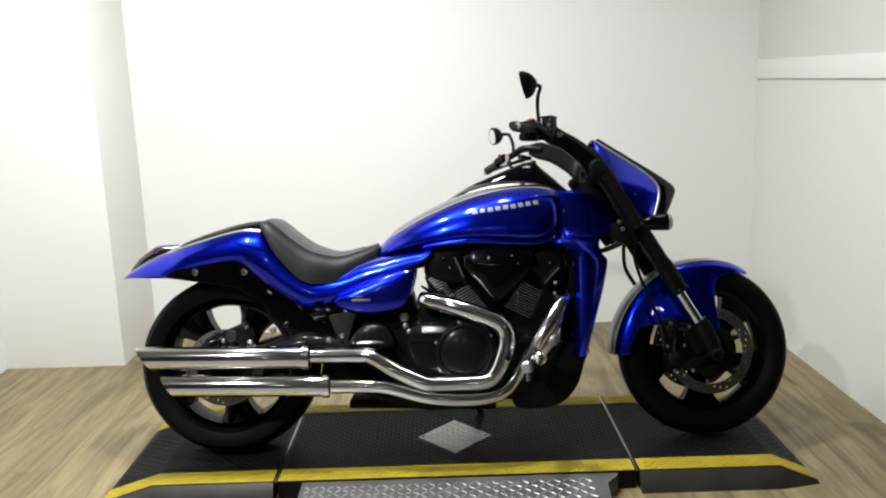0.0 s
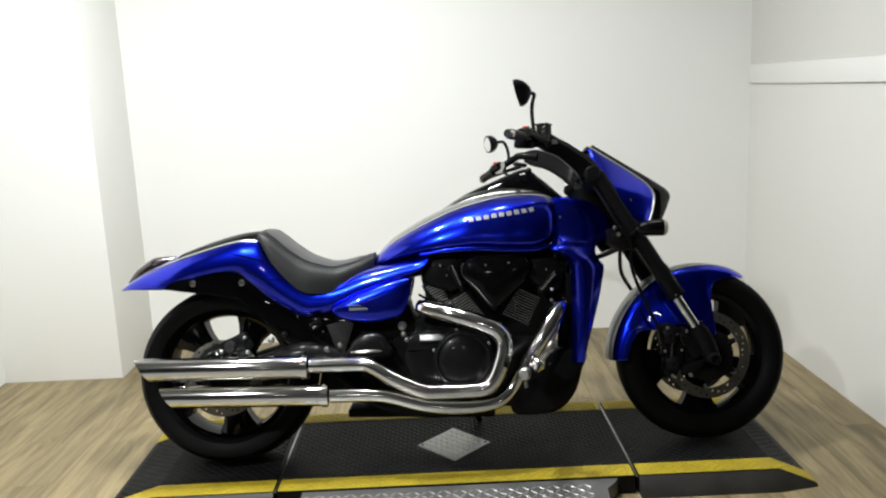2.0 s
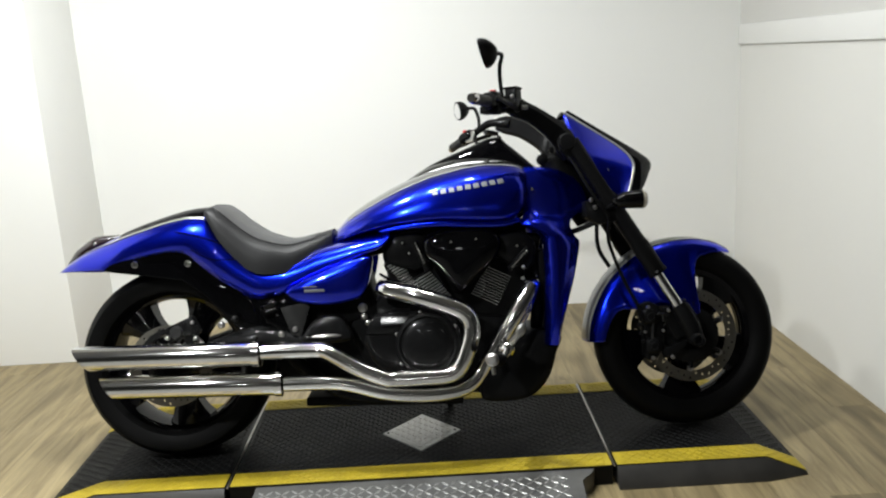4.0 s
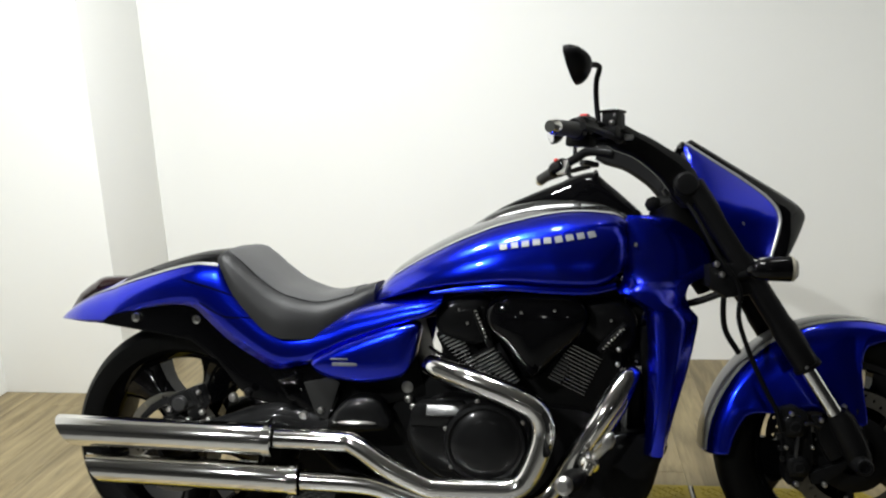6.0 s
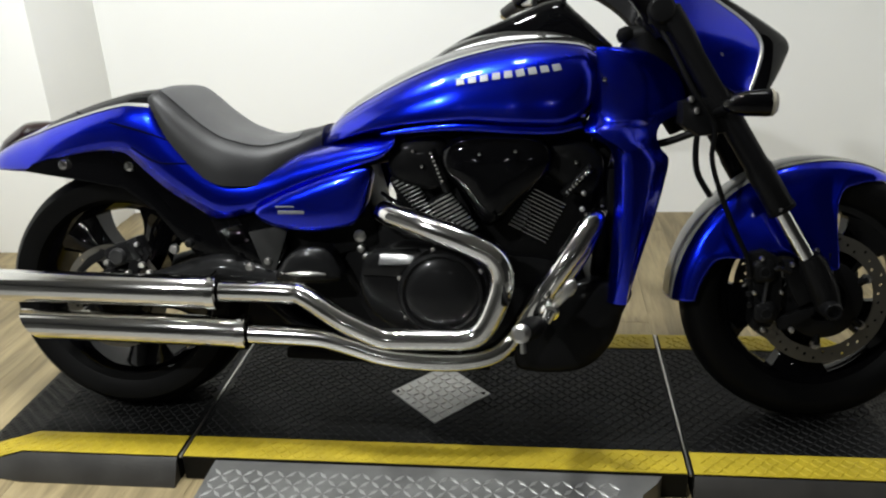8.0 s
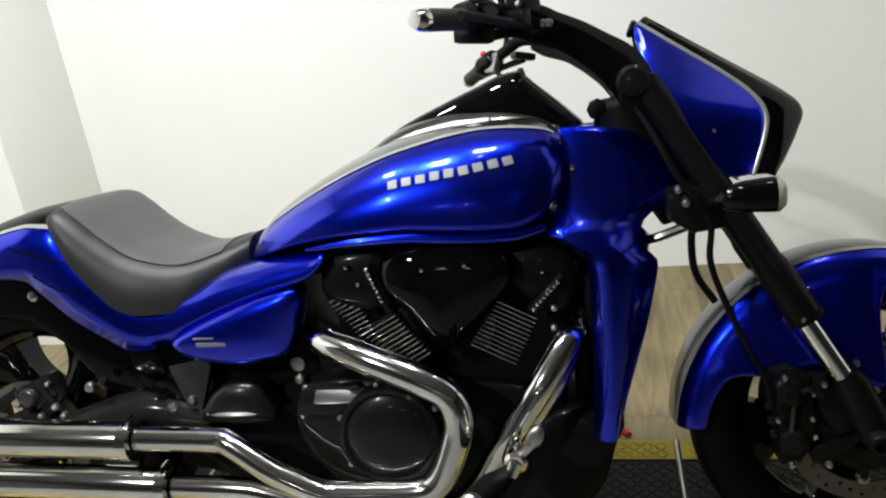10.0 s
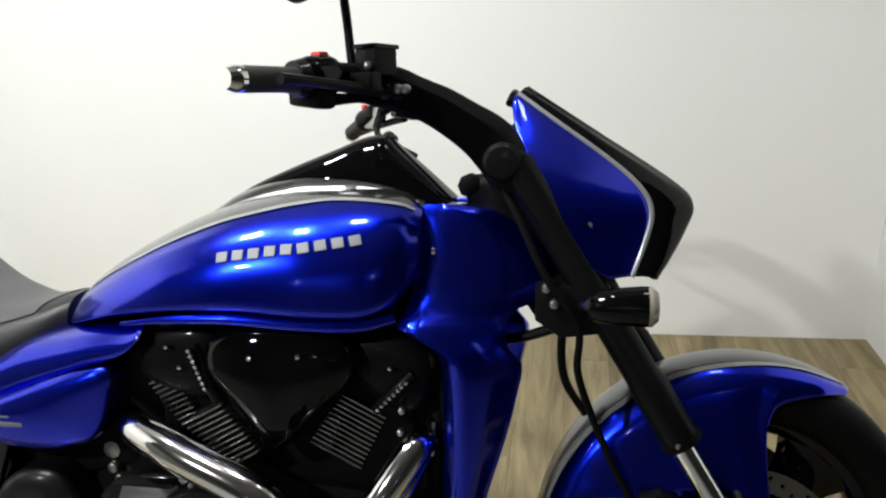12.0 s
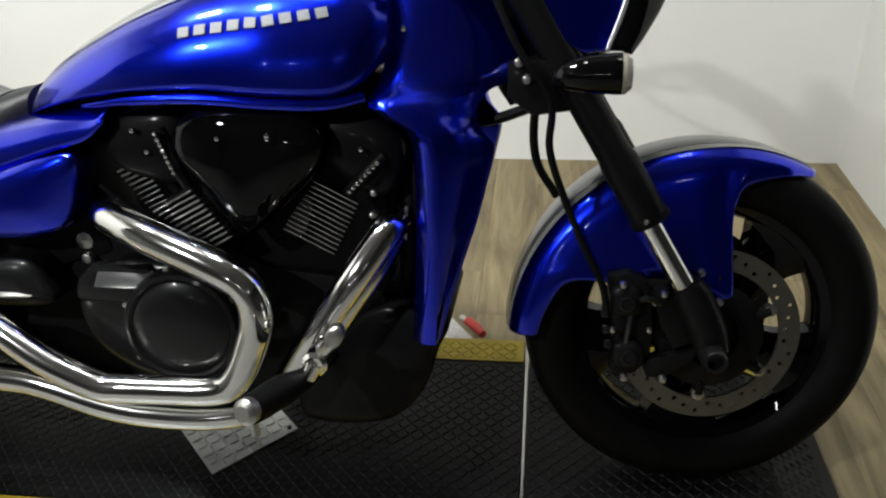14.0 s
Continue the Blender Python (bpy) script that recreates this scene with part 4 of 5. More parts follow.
# frame, swing arm, stands
fr = tagged(P("frame", tube_bm([(-0.52, -0.12, 0.52), (-0.50, -0.13, 0.42), (-0.42, -0.135, 0.30), (-0.25, -0.13, 0.19), (0.10, -0.12, 0.165)], 0.022, 12, 6), BLACK_SATIN), "black tubular steel frame")
P("frame_tube", tube_bm([(-0.52, 0.12, 0.52), (-0.50, 0.13, 0.42), (-0.42, 0.135, 0.30), (-0.25, 0.13, 0.19), (0.10, 0.12, 0.165)], 0.022, 12, 6), BLACK_SATIN, "", fr)
P("backbone", tube_bm([(-0.55, 0, 0.58), (-0.30, 0, 0.66), (0.20, 0, 0.76), (0.43, 0, 0.85)], 0.040, 12, 6), BLACK_SATIN, "", fr)
P("head_tube", tube_bm([(0.455, 0, 0.945), (0.50, 0, 0.86), (0.575, 0, 0.735)], [0.055, 0.062, 0.055], 16, 4), BLACK_MATTE, "", fr)
P("frame_plate", plate_bm([(-0.575, 0.535), (-0.48, 0.552), (-0.40, 0.52), (-0.385, 0.46), (-0.42, 0.395), (-0.53, 0.405)], -0.165, -0.12, 0.006), BLACK_GLOSS, "gloss black frame cover", fr)
P("cover_plate", plate_bm([(-0.565, 0.525), (-0.500, 0.535), (-0.475, 0.480), (-0.435, 0.418), (-0.470, 0.412), (-0.52, 0.455)], -0.172, -0.165, 0.004), BLACK_GLOSS, "", fr)
P("bracket_plate", box_bm((-0.503, -0.184, 0.490), (0.044, 0.005, 0.072), (36, -18, 0), 0.002), BLACK_GLOSS, "small glossy bracket plate", fr)
P("bracket", plate_bm([(-0.475, 0.50), (-0.40, 0.515), (-0.38, 0.50), (-0.415, 0.402), (-0.44, 0.402)], -0.178, -0.172, 0.003), BRACKET, "matt grey bracket", fr)
sw = P("swing_arm", tube_bm([(-0.40, -0.15, 0.37), (-0.55, -0.155, 0.40), (-0.70, -0.16, 0.365), (-0.86, -0.165, 0.325)], [0.04, 0.045, 0.04, 0.035], 14, 6), BLACK_SATIN, "black box-section swing arm")
P("arm", tube_bm([(-0.40, 0.15, 0.37), (-0.55, 0.155, 0.40), (-0.70, 0.16, 0.365), (-0.86, 0.165, 0.325)], [0.04, 0.045, 0.04, 0.035], 14, 6), BLACK_SATIN, "", sw)
P("brace", tube_bm([(-0.72, -0.10, 0.585), (-0.62, -0.11, 0.50), (-0.53, -0.115, 0.41)], [0.026, 0.032, 0.036], 12, 6), BLACK_MATTE, "", sw)
rc = tagged(P("rear_caliper", box_bm((-0.800, -0.152, 0.447), (0.100, 0.05, 0.052), (0, -22, 0), 0.011), COVER), "dark grey rear brake caliper")
P("piston_housing", lathe_bm([(0.021, 0.02), (0.021, -0.012), (0.017, -0.018), (0.008, -0.019)], (-0.812, -0.172, 0.440), 20), CASE_EDGE, "", rc)
P("bridge", box_bm((-0.772, -0.165, 0.452), (0.018, 0.03, 0.052), (0, -30, 0), 0.005), COVER, "", rc)
P("torque_arm", plate_bm([(-0.745, 0.462), (-0.735, 0.44), (-0.77, 0.395), (-0.80, 0.392), (-0.79, 0.425)], -0.170, -0.155, 0.003), BLACK_SATIN, "", rc)
for x, z, r in ((-0.842, 0.424, 0.008), (-0.760, 0.470, 0.006), (-0.752, 0.418, 0.008), (-0.790, 0.398, 0.007), (-0.735, 0.398, 0.008)):
    bolt(x, -0.176, z, r, 0.009, STEEL, rc)
P("caliper_arm", plate_bm([(-0.935, 0.40), (-0.90, 0.434), (-0.86, 0.454), (-0.85, 0.438), (-0.895, 0.412), (-0.925, 0.388)], -0.165, -0.155, 0.003), COVER, "", rc)
bolt(-0.62, -0.185, 0.475, 0.011, 0.012, COVER, sw)
bolt(-0.672, -0.160, 0.455, 0.012, 0.010, STEEL, sw)
bolt(-0.475, -0.180, 0.415, 0.012, 0.01, STEEL, fr)
bolt(-0.43, -0.180, 0.430, 0.009, 0.008, STEEL, fr)
P("side_stand", tube_bm([(0.02, 0.14, 0.20), (0.04, 0.20, 0.11), (0.06, 0.255, 0.055)], [0.014, 0.012, 0.011], 10), BLACK_SATIN, "black side stand swung out", fr)
P("belly_pan", box_bm((-0.16, 0, 0.168), (0.52, 0.24, 0.03), (0, 2, 0), 0.008), BLACK_MATTE, "", fr)
# side bolt cluster, peg and pedal
P("oil_cap", lathe_bm([(0.021, 0.03), (0.021, -0.004), (0.016, -0.012), (0.010, -0.014)], (-0.214, -0.118, 0.482), 8), STEEL, "", eng)
for x, z in ((-0.210, 0.452), (-0.198, 0.432)):
    bolt(x, -0.128, z, 0.011, 0.012, STEEL, eng)
peg = tagged(P("foot_peg", tube_bm([(0.232, -0.16, 0.296), (0.222, -0.27, 0.312), (0.204, -0.35, 0.327), (0.184, -0.435, 0.341)], [0.013, 0.016, 0.025, 0.022], 14), BLACK_MATTE), "black rubber foot peg with steel end")
P("peg_end", tube_bm([(0.185, -0.432, 0.341), (0.181, -0.446, 0.343), (0.179, -0.453, 0.344)], [0.020, 0.020, 0.012], 16, 3), STEEL, "", peg)
P("peg_feeler", tube_bm([(0.185, -0.425, 0.326), (0.187, -0.427, 0.296)], 0.006, 8), STEEL, "", peg)
ped = tagged(P("brake_pedal", tube_bm([(0.215, -0.19, 0.310), (0.236, -0.25, 0.332), (0.262, -0.31, 0.376), (0.285, -0.328, 0.404)], [0.008, 0.010, 0.009, 0.008], 8), STEEL), "steel brake pedal")
P("pedal_pad", pillow_bm([(0.272, 0.390), (0.268, 0.407), (0.277, 0.424), (0.293, 0.427), (0.298, 0.410), (0.288, 0.393)], 0.330, 0.006, 0.014, n=4), STEEL, "", ped)
P("pedal_pivot", lathe_bm([(0.015, 0.05), (0.021, 0.03), (0.021, -0.010), (0.015, -0.016)], (0.242, -0.292, 0.348), 14), CHROME, "bright pivot bolt", ped)
P("pivot_stub", tube_bm([(0.242, -0.30, 0.348), (0.232, -0.308, 0.326)], [0.016, 0.012], 12), CHROME, "", ped)

# front end
fork_dir = Vector((0.253, 0, -0.422)).normalized()
top = Vector((0.498, 0, 0.985))
fk = tagged(new("front_fork"), "black inverted front fork with chrome sliders")
fk.parent = bike
for sgn in (-1, 1):
    y = sgn * 0.132
    a, b, c, d = (top + fork_dir * s for s in (0.0, 0.505, 0.515, 0.64))
    P("fork_tube", tube_bm([(a.x, y, a.z), (a.x + 0.02, y, a.z - 0.034), (b.x - 0.06, y, b.z + 0.10), (b.x - 0.052, y, b.z + 0.087), (b.x, y, b.z)], [0.027, 0.0275, 0.0275, 0.031, 0.031], 20, smooth=False), BLACK_SATIN, "", fk)
    P("dust_seal", tube_bm([(b.x, y, b.z), (c.x, y, c.z)], 0.0335, 20), BLACK_MATTE, "", fk)
    P("slider", tube_bm([(c.x - 0.005, y, c.z), (d.x - 0.005, y, d.z)], 0.0188, 20), CHROME, "polished slider", fk)
    P("fork_lug", tube_bm([(d.x, y, d.z), (d.x + 0.01, y, d.z - 0.017), (0.865, y, 0.36), (0.880, y, 0.318)], [0.024, 0.031, 0.033, 0.028], 18, smooth=False), BLACK_SATIN, "", fk)
    P("fork_cap", lathe_bm([(0.030, 0.012), (0.030, -0.010), (0.024, -0.016), (0.012, -0.017)], (0.480, sgn * 0.146, 0.987), 24), BLACK_SATIN, "", fk)
    bolt(0.752, sgn * 0.160, 0.549, 0.005, 0.004, STEEL, fk, sgn)
P("lock_housing", tube_bm([(0.418, -0.01, 0.940), (0.46, -0.01, 0.935), (0.52, 0.0, 0.925)], [0.019, 0.030, 0.040], 14, 4), BLACK_MATTE, "", fk)
P("lock_knob", lathe_bm([(0.018, 0.02), (0.021, 0.01), (0.021, -0.012), (0.015, -0.016)], (0.416, -0.018, 0.941), 8), BLACK_MATTE, "", fk)
P("triple_clamp", plate_bm([(0.455, 1.005), (0.52, 1.00), (0.535, 0.955), (0.48, 0.93), (0.455, 0.96)], -0.150, 0.150, 0.012), BLACK_MATTE, "", fk)
P("lower_clamp", plate_bm([(0.53, 0.79), (0.60, 0.80), (0.645, 0.755), (0.63, 0.72), (0.57, 0.712), (0.53, 0.74)], -0.155, 0.155, 0.012), BLACK_SATIN, "", fk)
P("axle", lathe_bm([(0.022, 0.185), (0.022, -0.178), (0.018, -0.184), (0.013, -0.184), (0.013, -0.168)], FW, 24), COVER, "", fk)
for z, x in ((0.795, 0.548), (0.770, 0.560)):
    bolt(x, -0.157, z, 0.008, 0.008, STEEL, fk)
cal = tagged(P("front_caliper", plate_bm([(0.700, 0.440), (0.735, 0.448), (0.765, 0.432), (0.775, 0.405), (0.782, 0.34), (0.778, 0.29), (0.757, 0.262), (0.722, 0.252), (0.712, 0.268), (0.716, 0.33), (0.706, 0.40)], -0.118, -0.060, 0.008), BLACK_SATIN), "black radial brake caliper")
for x, z, w, h in ((0.733, 0.400, 0.050, 0.052), (0.741, 0.302, 0.050, 0.052)):
    lobe = P("piston_bore", pillow_bm([(x - w / 2, z - h * 0.3), (x - w / 2, z + h * 0.3), (x - w * 0.2, z + h / 2), (x + w * 0.25, z + h / 2), (x + w / 2, z + h * 0.2), (x + w / 2, z - h * 0.3), (x + w * 0.2, z - h / 2), (x - w * 0.3, z - h / 2)], 0.128, 0.010, 0.03, n=3), BLACK_SATIN, "", cal)
    P("bore_cap", lathe_bm([(0.014, 0.006), (0.014, -0.003), (0.010, -0.004), (0.010, 0.0)], (x, -0.139, z), 18), COVER, "", lobe)
for x, z, r in ((0.725, 0.432, 0.006), (0.735, 0.262, 0.007), (0.80, 0.262, 0.007), (0.792, 0.418, 0.006), (0.772, 0.352, 0.005), (0.712, 0.350, 0.005)):
    bolt(x, -0.132, z, r, 0.007, STEEL, cal)
P("bridge", box_bm((0.738, -0.128, 0.351), (0.007, 0.012, 0.056), (0, 6, 0), 0.003), CASE_EDGE, "", cal)
P("mount", plate_bm([(0.775, 0.425), (0.800, 0.425), (0.830, 0.375), (0.845, 0.33), (0.815, 0.315), (0.790, 0.36)], -0.128, -0.105, 0.004), BLACK_SATIN, "", cal)
P("lower_mount", plate_bm([(0.765, 0.285), (0.815, 0.305), (0.858, 0.318), (0.850, 0.296), (0.805, 0.262), (0.775, 0.258)], -0.125, -0.105, 0.004), BLACK_SATIN, "", cal)
P("pad_pin", tube_bm([(0.755, -0.134, 0.405), (0.765, -0.136, 0.41), (0.79, -0.134, 0.40)], 0.005, 8), COVER, "", cal)
for x, z in ((0.700, 0.375), (0.704, 0.345), (0.708, 0.318)):
    P("banjo", box_bm((x - 0.002, -0.122, z), (0.013, 0.014, 0.012), bevel=0.004), COVER, "", cal)

# front fender
fen_r = table([58, 90, 120, 150, 181], [0.327, 0.330, 0.333, 0.337, 0.345])
fen_d = table([58, 66, 78, 92, 105, 125, 150, 170, 181], [0.012, 0.028, 0.055, 0.10, 0.115, 0.115, 0.085, 0.06, 0.05])
fen_x = table([58, 66, 76, 82, 85, 87.5, 92, 98, 104, 110, 116, 122, 130, 137, 143, 149, 153, 157, 162, 170, 181], [0.012, 0.028, 0.052, 0.072, 0.140, 0.248, 0.284, 0.284, 0.278, 0.266, 0.250, 0.220, 0.196, 0.182, 0.172, 0.150, 0.122, 0.086, 0.066, 0.055, 0.05])
fen_w = table([58, 70, 100, 150, 181], [0.030, 0.066, 0.084, 0.085, 0.080])


def fender_at(a, u, off=0.0):
    low = max(0.0, (abs(u) - 0.62) / 0.38) ** 1.3
    drop = fen_d(a) * (1 - math.cos(abs(u) * math.pi / 2) ** 0.7) + max(0.0, fen_x(a) - fen_d(a)) * low
    r = fen_r(a) + off - drop
    lean = 0.20 * max(0.0, drop - 0.10) * min(1.0, max(0.0, (122 - a) / 14))
    y = (fen_w(a) + off + 0.045 * max(0.0, drop - 0.10)) * math.copysign(abs(math.sin(u * math.pi / 2)) ** 0.75, u)
    return Vector((FW[0] + lean + r * math.cos(radians(a)), y, FW[2] + r * math.sin(radians(a))))


def fender_bm(a0, a1, na, u0, u1, nu, off=0.0):
    bm = bmesh.new()
    grid_faces(bm, [[bm.verts.new(fender_at(a0 + (a1 - a0) * i / na, u0 + (u1 - u0) * j / nu, off)) for j in range(nu + 1)] for i in range(na + 1)])
    return bm


fen = tagged(P("front_fender", fender_bm(58, 181, 110, -1, 1, 56), BLUE, solid=0.004), "metallic blue front fender with grey and black stripes")
P("stripe", fender_bm(59, 180, 60, -0.36, -0.27, 4, 0.0036), GREY_STRIPE, "", fen)
P("stripe", fender_bm(59, 180, 60, 0.27, 0.36, 4, 0.0036), GREY_STRIPE, "", fen)
P("top_panel", fender_bm(59, 180, 60, -0.255, 0.255, 10, 0.0032), GUNMETAL, "", fen)
for sgn in (-1, 1):
    for x, z in ((0.850, 0.438), (0.884, 0.386), (0.737, 0.421)):
        bolt(x, sgn * 0.094, z, 0.007, 0.007, STEEL, fen, sgn)

# the front wheel is turned a little towards the far side
steer = Matrix.Translation((0.86, 0, 0.34)) @ Matrix.Rotation(radians(5), 4, Vector((-0.51, 0, 0.86))) @ Matrix.Translation((-0.86, 0, -0.34))
wheel_f.matrix_local = steer
fen.matrix_local = steer
# headlamp fairing
rear = [(0.487, -0.040, 1.082), (0.494, -0.075, 1.045), (0.512, -0.108, 1.002), (0.537, -0.135, 0.955), (0.558, -0.150, 0.912), (0.584, -0.155, 0.850), (0.645, -0.142, 0.806)]
mid = [(0.497, -0.030, 1.092), (0.558, -0.047, 1.047), (0.640, -0.062, 0.988), (0.690, -0.074, 0.944), (0.709, -0.082, 0.908), (0.702, -0.096, 0.866), (0.679, -0.122, 0.808)]
nose = [(0.506, -0.012, 1.101), (0.632, -0.025, 1.018), (0.741, -0.035, 0.946), (0.774, -0.043, 0.911), (0.763, -0.060, 0.874), (0.738, -0.090, 0.832), (0.716, -0.114, 0.802)]
R3, M3, N3 = (smooth_line(c, 6) for c in (rear, mid, nose))


def fairing_bm(kind):
    bm = bmesh.new()
    rows = []
    for r, m, n in zip(R3, M3, N3):
        if kind == "side":
            bulge = Vector((0, -0.003, 0.001))
            k = smooth_line([r, r.lerp(m, 0.3) + bulge, r.lerp(m, 0.65) + bulge, m], 5)
        else:
            k = smooth_line([m, m.lerp(n, 0.5) + Vector((0.004, -0.004, 0.003)), n, Vector((n.x + 0.006, n.y * 0.45, n.z + 0.002)), Vector((n.x + 0.007, 0, n.z + 0.002))], 4)
            k = k + [Vector((q.x, -q.y, q.z)) for q in k[-2::-1]]
        rows.append([bm.verts.new(q) for q in k])
    grid_faces(bm, rows)
    return bm


fair = tagged(P("headlamp_fairing", fairing_bm("nose"), BLACK_GLOSS, solid=0.004), "blue and black headlamp fairing with grey pinstripe")
for sgn in (-1, 1):
    bm = fairing_bm("side")
    P("side_panel", mirrored(bm) if sgn > 0 else bm, BLUE, "metallic blue panel", fair, solid=0.004)
    P("stripe", tube_bm([(m.x, -sgn * (m.y - 0.001), m.z) for m in M3[::2]], 0.0050, 8, 3), GREY_STRIPE, "", fair)
    bolt(0.610, sgn * 0.131, 0.888, 0.008, 0.006, STEEL, fair, sgn)
bm = bmesh.new()
grid_faces(bm, [[bm.verts.new((r.x + 0.007, y * (r.y + 0.004), r.z - 0.004)) for y in (1, 0.6, 0.2, -0.2, -0.6, -1)] for r in R3[::2]])
P("inner_cover", bm, BLACK_MATTE, "", fair, solid=0.003)
P("bucket", pillow_bm([(0.53, 0.98), (0.60, 0.96), (0.66, 0.92), (0.69, 0.87), (0.67, 0.82), (0.61, 0.83), (0.57, 0.90)], 0.06, 0.01, 0.12, -1, n=4), BLACK_MATTE, "", fair)
P("meter_visor", tube_bm([(0.484, -0.045, 1.076), (0.490, -0.02, 1.092), (0.490, 0.02, 1.092), (0.484, 0.045, 1.076)], 0.007, 8), BLACK_GLOSS, "", fair)

# turn signals
for sgn in (-1, 1):
    ts = tagged(P("turn_signal", tube_bm([(0.600, sgn * 0.238, 0.784), (0.616, sgn * 0.240, 0.785), (0.644, sgn * 0.242, 0.787), (0.682, sgn * 0.242, 0.788), (0.692, sgn * 0.242, 0.788)], [0.008, 0.020, 0.0265, 0.029, 0.029], 20, 5), BLACK_GLOSS), "black bullet turn signal with clear lens")
    P("lens", tube_bm([(0.692, sgn * 0.242, 0.788), (0.698, sgn * 0.242, 0.788), (0.706, sgn * 0.242, 0.788)], [0.029, 0.0285, 0.021], 20, 4), LENS_CLEAR, "clear lens", ts)
    P("stalk", tube_bm([(0.605, sgn * 0.15, 0.765), (0.63, sgn * 0.238, 0.784)], 0.010, 10), BLACK_SATIN, "", ts)

# handlebar: bars, grips, switches, reservoir, mirrors
ARM = [(0.288, 1.128, 0.280, 1.088, 0.205), (0.326, 1.131, 0.308, 1.070, 0.188), (0.362, 1.115, 0.352, 1.054, 0.165), (0.401, 1.098, 0.388, 1.030, 0.142), (0.437, 1.077, 0.421, 1.001, 0.124), (0.475, 1.055, 0.443, 0.972, 0.110), (0.500, 1.030, 0.462, 0.945, 0.105), (0.520, 0.995, 0.490, 0.930, 0.100)]


def arm_bm(sgn, dx, dz):
    """A flat cast arm: top and bottom edge (x, z) by station, with a bevelled upper facet."""
    bm = bmesh.new()
    top, low = smooth_line([(a, c, b) for a, b, _, _, c in ARM], 4), smooth_line([(a, c, b) for _, _, a, b, c in ARM], 4)
    rows = []
    for t, b in zip(top, low):
        ring = []
        for v, y in ((0.0, -0.012), (0.0, 0.006), (0.05, 0.012), (0.24, 0.022), (0.55, 0.020), (0.90, 0.020), (1.0, 0.012), (1.0, -0.010), (0.90, -0.020), (0.12, -0.020)):
            q = t.lerp(b, v)
            ring.append(bm.verts.new((q.x + dx, sgn * (q.y + y), q.z + dz)))
        rows.append(ring)
    grid_faces(bm, rows, True)
    bm.faces.new(rows[0])
    bm.faces.new(rows[-1])
    return bm


hb = tagged(P("handlebar", arm_bm(-1, 0, 0), BLACK_SATIN, sharp=25), "wide black drag-style handlebar with flat cast arms")
P("bar", tube_bm([(0.330, -0.185, 1.095), (0.285, -0.215, 1.104), (0.250, -0.26, 1.108), (0.205, -0.34, 1.107)], [0.020, 0.018, 0.014, 0.0115], 14, 6), BLACK_SATIN, "", hb)
# the bar is turned towards the far side with the wheel, so its far half sits lower and further back
P("arm", arm_bm(1, 0, -0.013), BLACK_SATIN, "", hb)
P("bar", tube_bm([(0.330, 0.165, 1.088), (0.262, 0.205, 1.098), (0.222, 0.225, 1.078), (0.165, 0.270, 1.050)], [0.016, 0.014, 0.013, 0.0115], 14, 6), BLACK_SATIN, "", hb)
P("bar_cover", tube_bm([(0.53, 0, 0.955), (0.50, 0, 0.985), (0.465, 0, 1.01)], [0.07, 0.065, 0.045], 16, 5, flat=0.9), BLACK_SATIN, "", hb)
gr = P("grip", tube_bm([(0.222, -0.315, 1.107), (0.20, -0.355, 1.107), (0.172, -0.405, 1.106)], [0.0175, 0.017, 0.0175], 18, 4), GRIP, "ribbed black rubber grip", hb)
P("bar_end", tube_bm([(0.172, -0.405, 1.106), (0.168, -0.413, 1.106), (0.161, -0.425, 1.106)], [0.0175, 0.0175, 0.013], 18, 3), CHROME, "chrome bar end", hb)
P("grip", tube_bm([(0.160, 0.275, 1.046), (0.142, 0.298, 1.036), (0.122, 0.324, 1.025)], [0.0165, 0.016, 0.0165], 18, 4), GRIP, "", hb)
P("bar_end", tube_bm([(0.122, 0.324, 1.025), (0.118, 0.330, 1.022), (0.112, 0.338, 1.019)], [0.0165, 0.0165, 0.012], 18, 3), CHROME, "", hb)
sb = P("switch_box", tube_bm([(0.252, -0.262, 1.114), (0.246, -0.272, 1.114), (0.230, -0.298, 1.112), (0.221, -0.312, 1.110)], [0.022, 0.029, 0.029, 0.024], 18, 4), BLACK_GLOSS, "", hb)
P("housing_end", tube_bm([(0.221, -0.310, 1.110), (0.213, -0.322, 1.109)], [0.027, 0.024], 18), COVER, "", sb)
P("throttle_housing", box_bm((0.228, -0.288, 1.084), (0.064, 0.034, 0.026), (0, 6, -30), 0.008), BLACK_MATTE, "", hb)
P("cable_guide", tube_bm([(0.252, -0.275, 1.082), (0.285, -0.25, 1.083), (0.315, -0.225, 1.074)], [0.009, 0.006, 0.005], 8, 5), BLACK_MATTE, "", hb)
P("clamp", box_bm((0.275, -0.245, 1.107), (0.090, 0.026, 0.025), (0, 0, -30), 0.006), BLACK_SATIN, "", hb)
for x, y, z in ((0.300, -0.246, 1.128), (0.335, -0.215, 1.097), (0.345, -0.208, 1.097)):
    bolt(x, y, z, 0.007, 0.012, STEEL, hb)
P("lever_pivot", lathe_bm([(0.011, 0.014), (0.011, -0.014), (0.007, -0.017)], (0.318, -0.222, 1.093), 14), COVER, "", hb)
P("stop_switch", box_bm((0.238, -0.280, 1.142), (0.020, 0.018, 0.010), (0, 0, -30), 0.004), RED, "red stop switch", sb)
left_box = P("switch_box", tube_bm([(0.198, 0.240, 1.066), (0.192, 0.246, 1.062), (0.166, 0.268, 1.050), (0.158, 0.276, 1.046)], [0.018, 0.024, 0.024, 0.019], 18, 4), BLACK_GLOSS, "", hb)
P("pass_switch", box_bm((0.170, 0.255, 1.077), (0.016, 0.014, 0.010), (0, 20, 40), 0.003), RED, "red switch", left_box)
